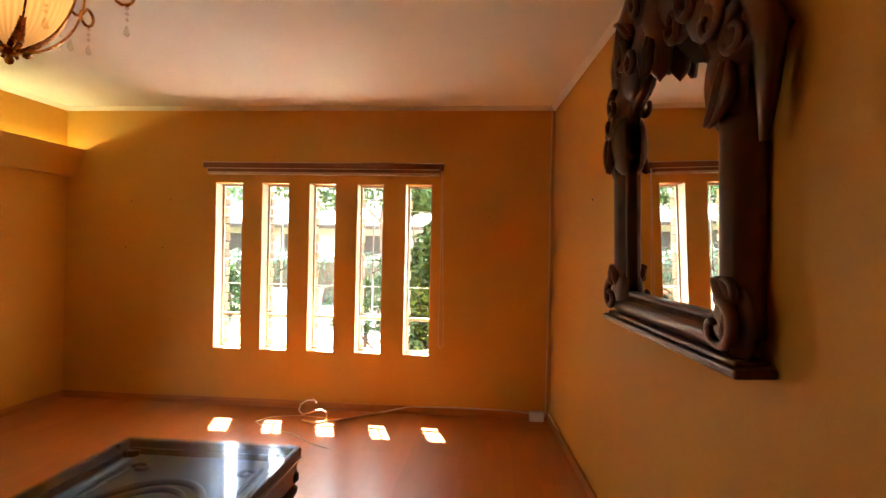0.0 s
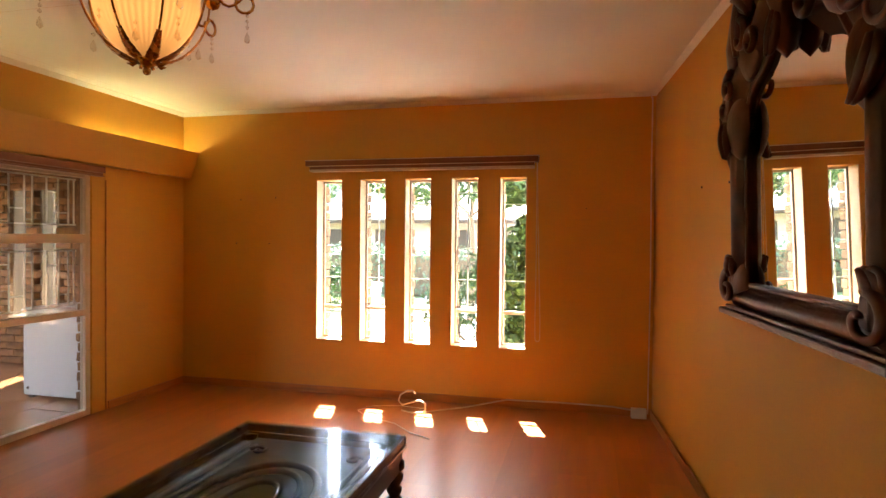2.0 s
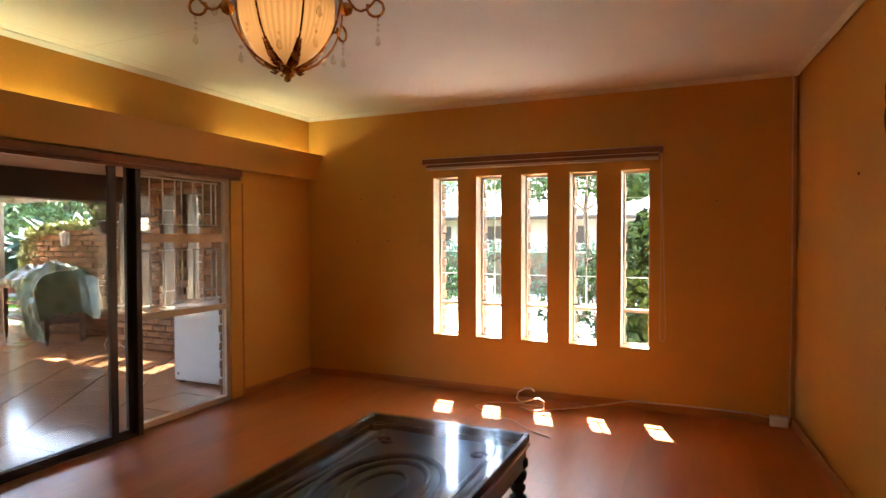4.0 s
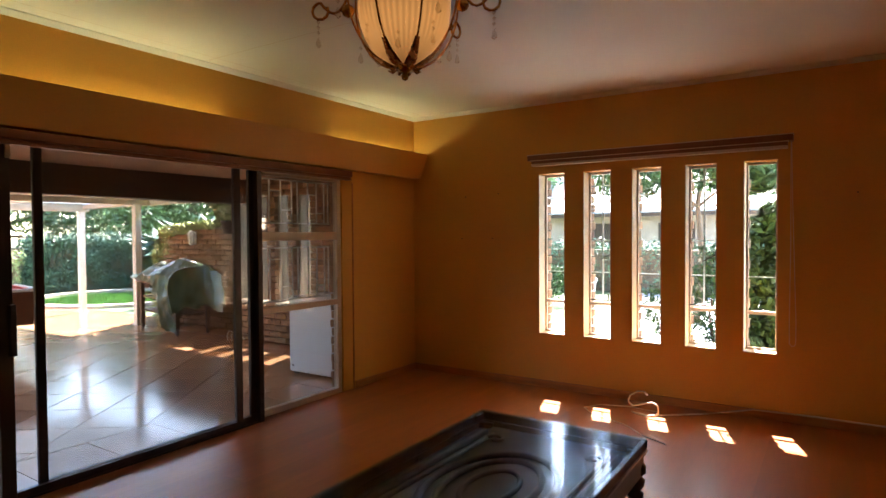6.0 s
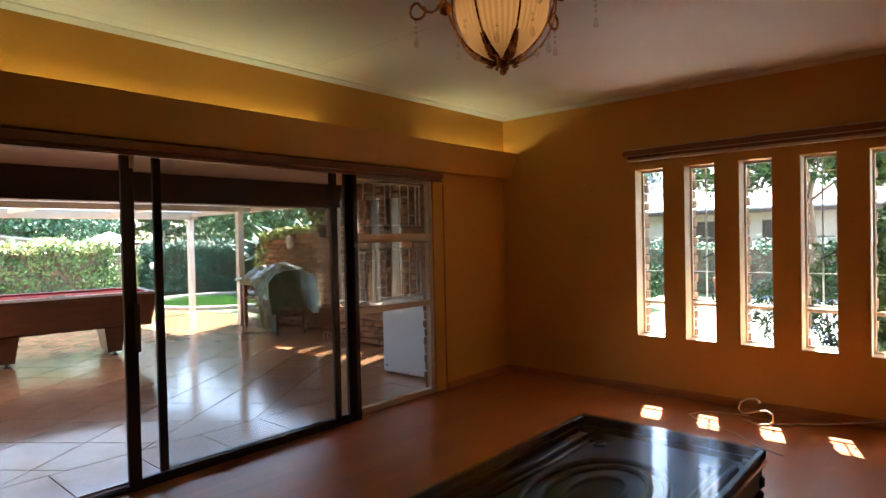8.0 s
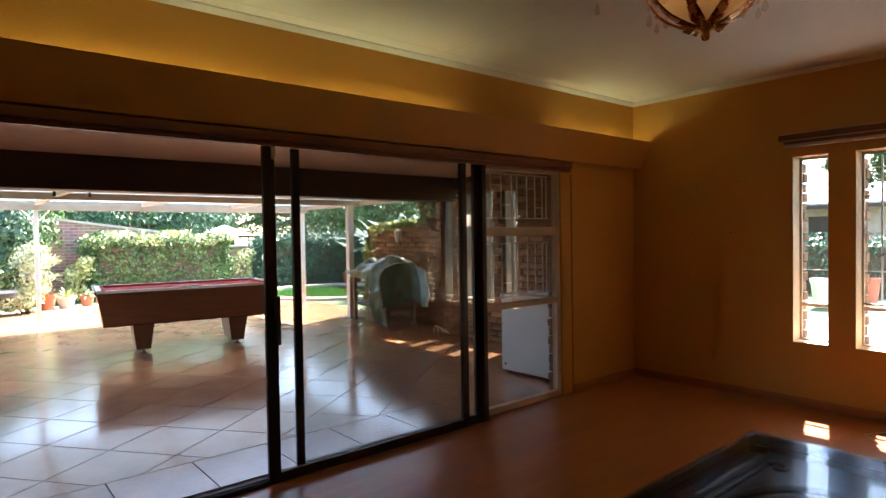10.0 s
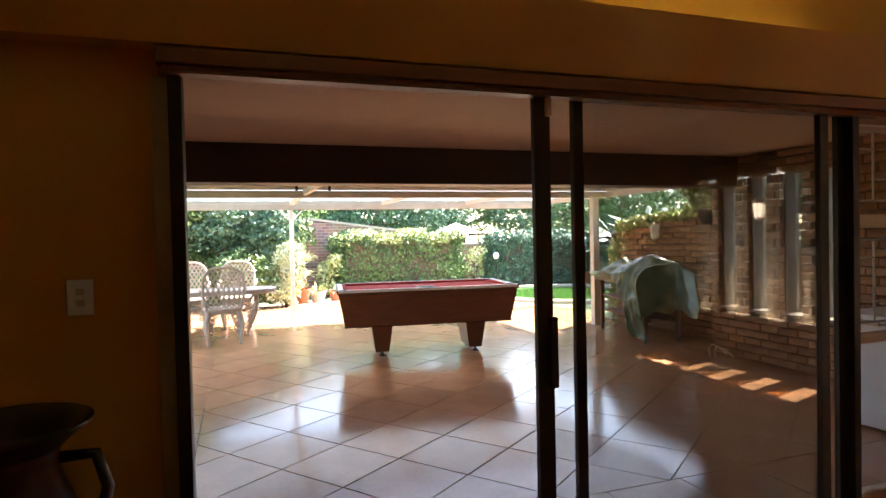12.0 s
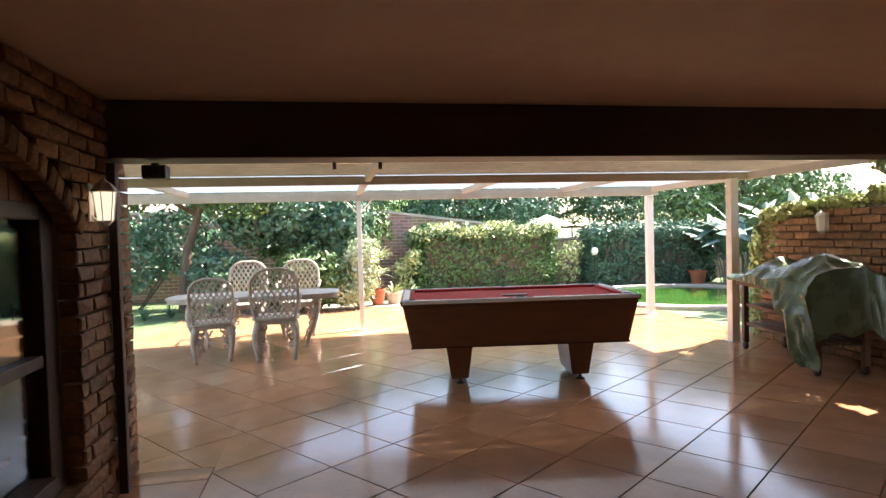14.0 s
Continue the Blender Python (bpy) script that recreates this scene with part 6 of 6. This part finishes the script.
# ---- outside the room's slits ----
shrub("shrub", (-0.12, 7.75, 0), [(0, 0, 1.0, 0.46, 0.40, 0.8), (0.15, 0.0, 1.6, 0.36, 0.32, 0.35), (0.1, 0, 0.4, 0.5, 0.4, 0.35), (-0.30, -0.05, 2.15, 0.34, 0.22, 0.20)], 7000, 0.058, M_LEAF_D, "big-leaved dark shrub close outside the window", aspect=0.4)
shrub("shrub", (-0.85, 8.9, 0), [(0, 0, 0.6, 0.45, 0.4, 0.55), (0.1, 0.2, 1.1, 0.4, 0.3, 0.35), (-0.7, 0.3, 0.5, 0.35, 0.3, 0.4)], 4200, 0.042, M_LEAF_D, "loose yellow-green shrub outside the window", aspect=0.3)
t = thing("cordyline", (-1.35, 9.4, 0), "spiky cordyline with long narrow leaves", "plant")
bm = bmesh.new()
tube(bm, [(0, 0, 0), (0.02, 0, 0.5), (0, 0.02, 0.85)], 0.035, 8)
part("trunk", bm, M_BARK, t)
blades("leaf_rosette", t, 60, 0.62, 0.02, M_LEAF_D, (0, 0.02, 0.85), 0.7, 0.5)
blades("leaf_rosette", t, 40, 0.5, 0.02, M_LEAF, (0.05, 0.0, 0.5), 0.8, 0.35)
tree((-1.6, 11.6, 0), [(0, 0, 0), (0.1, 0, 1.0), (0.0, 0.1, 2.0), (0.1, 0, 2.9)], [(0.2, -0.6, 2.9, 1.1, 0.9, 0.65), (-0.9, -0.8, 2.6, 0.8, 0.7, 0.45), (0.9, 0.2, 2.7, 0.8, 0.8, 0.5)], 9000, 0.055, M_LEAF_D, "light-crowned tree hanging over the paving", 0.07)
hedge((-4.5, 16.6, 0), 12.0, 1.0, 1.25, 16000, 0.05, M_LEAF_B, "low blue-green hedge across the drive")
shrub("shrub", (-4.9, 12.6, 0), [(0, 0, 0.5, 0.5, 0.4, 0.5), (-0.3, 0, 0.9, 0.35, 0.3, 0.35)], 1800, 0.05, M_LEAF_D, "round shrub on the drive")
for x, y in ((-4.2, 13.4), (-3.6, 14.0)):
    pot((x, y, 0), 0.2, 0.55, M_TERRA if x > -4 else M_WHITEPAINT, "tall planter standing on the drive")
nh = thing("opposite_house", (-5, 22, 0), "house across the drive with a tiled roof", "house")
boxpart("wall", (-9, 9, 0, 4, 0, 2.2), M_FARWALL, nh)
for k in range(6):
    w = boxpart("window", (-7.5 + k * 2.6, -6.3 + k * 2.6, -0.02, 0.0, 0.9, 1.9), M_BRONZE, nh)
boxpart("fascia", (-9.4, 9.4, -0.75, -0.70, 2.12, 2.30), M_DARKWOOD, nh)
bm = bmesh.new()
for k in range(26):
    prism(bm, [(-0.8 + k * 0.16, 2.30 + k * 0.09), (-0.62 + k * 0.16, 2.40 + k * 0.09), (-0.62 + k * 0.16, 2.34 + k * 0.09), (-0.8 + k * 0.16, 2.24 + k * 0.09)], "x", -9.5, 9.5)
part("roof", bm, M_ROOFTILE, nh, "rows of grey-brown roof tiles")
for x, y, s in ((-12, 24, 1.2), (4, 20, 1.1)):
    tree((x, y, 0), [(0, 0, 0), (0.1, 0, 1.2), (0, 0, 2.4), (0, 0, 3.2)], [(0, 0, 3.6 * s, 2.4 * s, 2.2 * s, 1.6 * s), (1.8, 0, 2.8 * s, 1.4 * s, 1.4 * s, 1.2 * s)], 5000, 0.14, M_LEAF, "tree beside the opposite house", 0.2)

# ---- pieces: planks ----
def piece_mesh(name, lx, ly, lz, mat, inset=0.003, jit=0.0, seed=0):
    """A slab with a chamfered top, from z = -lz to 0."""
    r = random.Random(seed)
    j = lambda: r.uniform(-jit, jit)
    x, y = lx / 2, ly / 2
    v = [(-x, -y, -lz), (x, -y, -lz), (x, y, -lz), (-x, y, -lz)]
    v += [(sx * x + j(), sy * y + j(), -inset) for sx, sy in ((-1, -1), (1, -1), (1, 1), (-1, 1))]
    v += [(sx * (x - inset) + j(), sy * (y - inset) + j(), j() * 0.4) for sx, sy in ((-1, -1), (1, -1), (1, 1), (-1, 1))]
    f = [(8, 9, 10, 11)] + [(a + 4, (a + 1) % 4 + 4, (a + 1) % 4 + 8, a + 8) for a in range(4)] + [(a, (a + 1) % 4, (a + 1) % 4 + 4, a + 4) for a in range(4)]
    me = bpy.data.meshes.new(name)
    me.from_pydata(v, [], f)
    me.materials.append(mat)
    return me


def put_piece(name, me, parent, m):
    ob = bpy.data.objects.new(name, me)
    scene.collection.objects.link(ob)
    ob.parent = parent
    ob.matrix_basis = m
    return ob


PW, PLN = 0.192, 1.28


def plank_mesh(l):
    bm = bmesh.new()
    box(bm, -PW / 2, PW / 2, -l / 2, l / 2, -0.007, 0)
    return mesh_of(bm, "plank", M_PLANK)


half_me = {}
col, x = 0, DX
while x < RX + 0.65:
    y = BY - (col * 0.43) % PLN
    while y < WY - 0.02:
        a, b = max(y, BY + 0.001), min(y + PLN, WY - 0.002)
        key = round(b - a, 3)
        if key > 0.02:
            if key not in half_me:
                half_me[key] = plank_mesh(key)
            put_piece("plank", half_me[key], floor, pose(x + PW / 2, (a + b) / 2, 0))
        y += PLN
    x += PW
    col += 1

# ---- pieces: patio tiles, laid diagonally ----
TS, TA = 0.5504, radians(37.19)
ca, sa = math.cos(TA), math.sin(TA)
BX, BYL = -4.29, 0.40                      # inner edges of the straight border rows by the door and by the pier
PIER = -7.12
tile_me = piece_mesh("tile", TS - 0.008, TS - 0.008, 0.008, M_TILE, 0.002)
far_v, far_f = [], []


def clip(poly, ax, v, keep_less):
    out = []
    for p, q in zip(poly, poly[1:] + poly[:1]):
        a, b = (p[ax] < v) == keep_less, (q[ax] < v) == keep_less
        if a:
            out.append(p)
        if a != b:
            t = (v - p[ax]) / (q[ax] - p[ax])
            out.append((p[0] + t * (q[0] - p[0]), p[1] + t * (q[1] - p[1])))
    return out


def cut_to(poly, rules):
    for ax, v, less in rules:
        poly = clip(poly, ax, v, less) if len(poly) > 2 else []
    return poly if len(poly) > 2 else []


laid = []                                  # (outline, whole)
for i in range(-34, 35):
    for j in range(-34, 35):
        cx, cy = -6.582 + (i + 0.5) * TS * ca - (j + 0.5) * TS * sa, 0.730 + (i + 0.5) * TS * sa + (j + 0.5) * TS * ca
        if not (-15.9 < cx < -3.8 and -2.1 < cy < 7.5):
            continue
        h = TS / 2 - 0.004
        poly = [(cx + a * h * ca - b * h * sa, cy + a * h * sa + b * h * ca) for a, b in ((-1, -1), (1, -1), (1, 1), (-1, 1))]
        room = [(0, BX - 0.004, True), (0, -15.4, False), (1, 6.99, True), (1, -1.6, False)]
        upper = cut_to(poly, room + [(1, BYL + 0.004, False)])
        lower = cut_to(poly, room + [(1, BYL + 0.004, True), (0, PIER, True)])
        for cut in (upper, lower):
            if cut:
                laid.append((cut, (cx, cy) if cut == poly else None))
y = 1.14 - 0.525 * 3
while y < 6.6:                             # border along the door
    laid.append(([(BX + 0.004, y + 0.004), (DX - 0.105, y + 0.004), (DX - 0.105, y + 0.521), (BX + 0.004, y + 0.521)], None))
    y += 0.525
x = BX
while x > PIER + 0.05:                     # border along the pier's wall
    a = max(x - 0.525, PIER)
    laid.append(([(a + 0.004, LY - 0.05), (x - 0.004, LY - 0.05), (x - 0.004, BYL - 0.004), (a + 0.004, BYL - 0.004)], None))
    x -= 0.525
made = 0
for cut, whole in sorted(laid, key=lambda c: -max(p[0] for p in c[0])):
    n = len(cut)
    if made < 290:
        if whole:
            put_piece("tile", tile_me, patio_floor, pose(whole[0], whole[1], 0, 0, 0, math.degrees(TA)))
        else:
            cx, cy = sum(p[0] for p in cut) / n, sum(p[1] for p in cut) / n
            me = bpy.data.meshes.new("tile")
            me.from_pydata([(x - cx, y - cy, -0.008) for x, y in cut] + [(x - cx, y - cy, 0) for x, y in cut], [], [tuple(range(n, 2 * n))] + [(k, (k + 1) % n, (k + 1) % n + n, k + n) for k in range(n)])
            me.materials.append(M_TILE)
            put_piece("tile", me, patio_floor, pose(cx, cy, 0))
        made += 1
    else:
        b = len(far_v)
        far_v += [(x, y, -0.008) for x, y in cut] + [(x, y, 0) for x, y in cut]
        far_f += [tuple(range(b + n, b + 2 * n))] + [(b + k, b + (k + 1) % n, b + (k + 1) % n + n, b + k + n) for k in range(n)]
me = bpy.data.meshes.new("far_tiles")
me.from_pydata(far_v, [], far_f)
me.materials.append(M_TILE_STUFF)
ft = new("far_tiles", me)
ft.parent = patio_floor
tagged(ft, kind="stuff")


# ---- pieces: bricks ----
BL, BH, BD, MJ = 0.222, 0.074, 0.10, 0.013


def brick_mesh(l, seed):
    r = random.Random(seed)
    j = lambda a: r.uniform(-a, a)
    x, z, i = l / 2, BH / 2, 0.007
    v = [(sx * x, BD, sz * z) for sx, sz in ((-1, -1), (1, -1), (1, 1), (-1, 1))]
    v += [(sx * x + j(0.003), i + j(0.002), sz * z + j(0.003)) for sx, sz in ((-1, -1), (1, -1), (1, 1), (-1, 1))]
    v += [(sx * (x - i) + j(0.005), j(0.005), sz * (z - i) + j(0.005)) for sx, sz in ((-1, -1), (1, -1), (1, 1), (-1, 1))]
    v.append((j(0.03), -0.006 + j(0.004), j(0.01)))
    f = [(8 + a, 8 + (a + 1) % 4, 12) for a in range(4)] + [(a + 4, (a + 1) % 4 + 4, (a + 1) % 4 + 8, a + 8) for a in range(4)] + [(a, (a + 1) % 4, (a + 1) % 4 + 4, a + 4) for a in range(4)]
    me = bpy.data.meshes.new("brick")
    me.from_pydata(v, [], f)
    me.materials.append(M_BRICK)
    return me


FULL = [brick_mesh(BL, s) for s in range(6)]
HEAD = [brick_mesh(0.105, 20 + s) for s in range(4)]
rb = random.Random(3)


def bricks(parent, place, u0, u1, z0, z1, holes=(), top=None, limit=300, order=None):
    """Courses of bricks; place(u, z, me) gives the pose on the wall. Past the limit they join one mesh."""
    spots = []
    rows = int((z1 - z0) / (BH + MJ))
    for r in range(rows):
        z = z0 + (r + 0.5) * (BH + MJ)
        edges = [(u0, u1)]
        for a, b, c, d in holes:
            if c - 0.01 < z < d + 0.01:
                edges = [e for p, q in edges for e in ((p, min(q, a)), (max(p, b), q)) if e[1] - e[0] > 0.05]
        for p, q in edges:
            u = p - (0.5 * (BL + MJ) if r % 2 else 0)
            while u < q - 0.02:
                a, b = max(u, p), min(u + BL, q)
                if b - a > 0.045 and (top is None or z < top((a + b) / 2)):
                    spots.append(((a + b) / 2, z, b - a))
                u += BL + MJ
    if order:
        spots.sort(key=order)
    vs, fs = [], []
    for k, (u, z, l) in enumerate(spots):
        me = rb.choice(FULL if l > 0.16 else HEAD)
        base = BL if l > 0.16 else 0.105
        m = place(u, z) @ pose(0, rb.uniform(-0.006, 0.006), 0, rb.uniform(-1, 1), rb.uniform(-1.2, 1.2), rb.uniform(-1, 1)) @ Matrix.Diagonal((l / base, 1, rb.uniform(0.95, 1.05), 1))
        if k < limit:
            put_piece("brick", me, parent, m)
        else:
            b = len(vs)
            vs += [tuple(m @ v.co) for v in me.vertices]
            fs += [tuple(b + i for i in p.vertices) for p in me.polygons]
    if vs:
        me = bpy.data.meshes.new("brickwork")
        me.from_pydata(vs, [], fs)
        me.materials.append(M_BRICK_STUFF)
        o = new("brickwork", me)
        o.parent = parent
        tagged(o, kind="stuff")


bricks(wall_patio, lambda u, z: pose(u, PY, z), -7.2, DX - 0.12, 0.01, PZ, PSLITS, order=lambda s: s[0])
ARCH_C, ARCH_R = (-5.30, 0.35), 1.62


def under_arch(u, z):
    return (u - ARCH_C[0]) ** 2 + (z - ARCH_C[1]) ** 2 < (ARCH_R + 0.13) ** 2 and z > 1.70


south = [(-6.32, -4.28, 0.30, 1.72)]
for r in range(12):
    z = 1.72 + r * 0.05
    w = math.sqrt(max(0.0, (ARCH_R + 0.12) ** 2 - (z - ARCH_C[1]) ** 2))
    if w > 0.05:
        south.append((ARCH_C[0] - w, ARCH_C[0] + w, z - 0.02, z + 0.03))
bricks(wall_patio_south, lambda u, z: pose(u, LY, z, 0, 0, 180), -7.10, DX - 0.12, 0.01, PZ, south, order=lambda s: s[0])
for k in range(26):
    a = radians(50 + 80 * k / 25)
    put_piece("brick", HEAD[k % 4], wall_patio_south, pose(ARCH_C[0] + (ARCH_R + 0.05) * math.cos(a), LY + 0.008, ARCH_C[1] + (ARCH_R + 0.05) * math.sin(a), 0, -math.degrees(a), 0) @ pose(0, 0, 0, 0, 0, 180) @ pose(0, 0, 0))
bricks(wall_patio_south, lambda u, z: pose(-7.15, u, z, 0, 0, -90), LY - 0.34, LY - 0.005, 0.01, 2.0, limit=80)
bricks(bw, lambda u, z: pose(u, -0.10, z), -1.40, 1.35, 0.01, 1.72, top=lambda u: 1.68 if u > -0.5 else 1.60, limit=300)
# jagged brick edges beside the side window and the slits
for r in range(23):
    z = 0.05 + r * (BH + MJ)
    put_piece("brick", FULL[r % 6], wall_west, pose(DX - 0.20, 4.93 - 0.012 * (r % 2) + 0.05, z, 0, 0, -90))
for i, (a, b, c, d) in enumerate(SLITS):
    for s, u in ((-1, a - 0.04), (1, b + 0.045)):
        for r in range(19):
            put_piece("brick", HEAD[(r + i) % 4], wall_north, pose(u + 0.012 * (r % 2) * -s, WY + 0.185, c - 0.05 + r * (BH + MJ)))
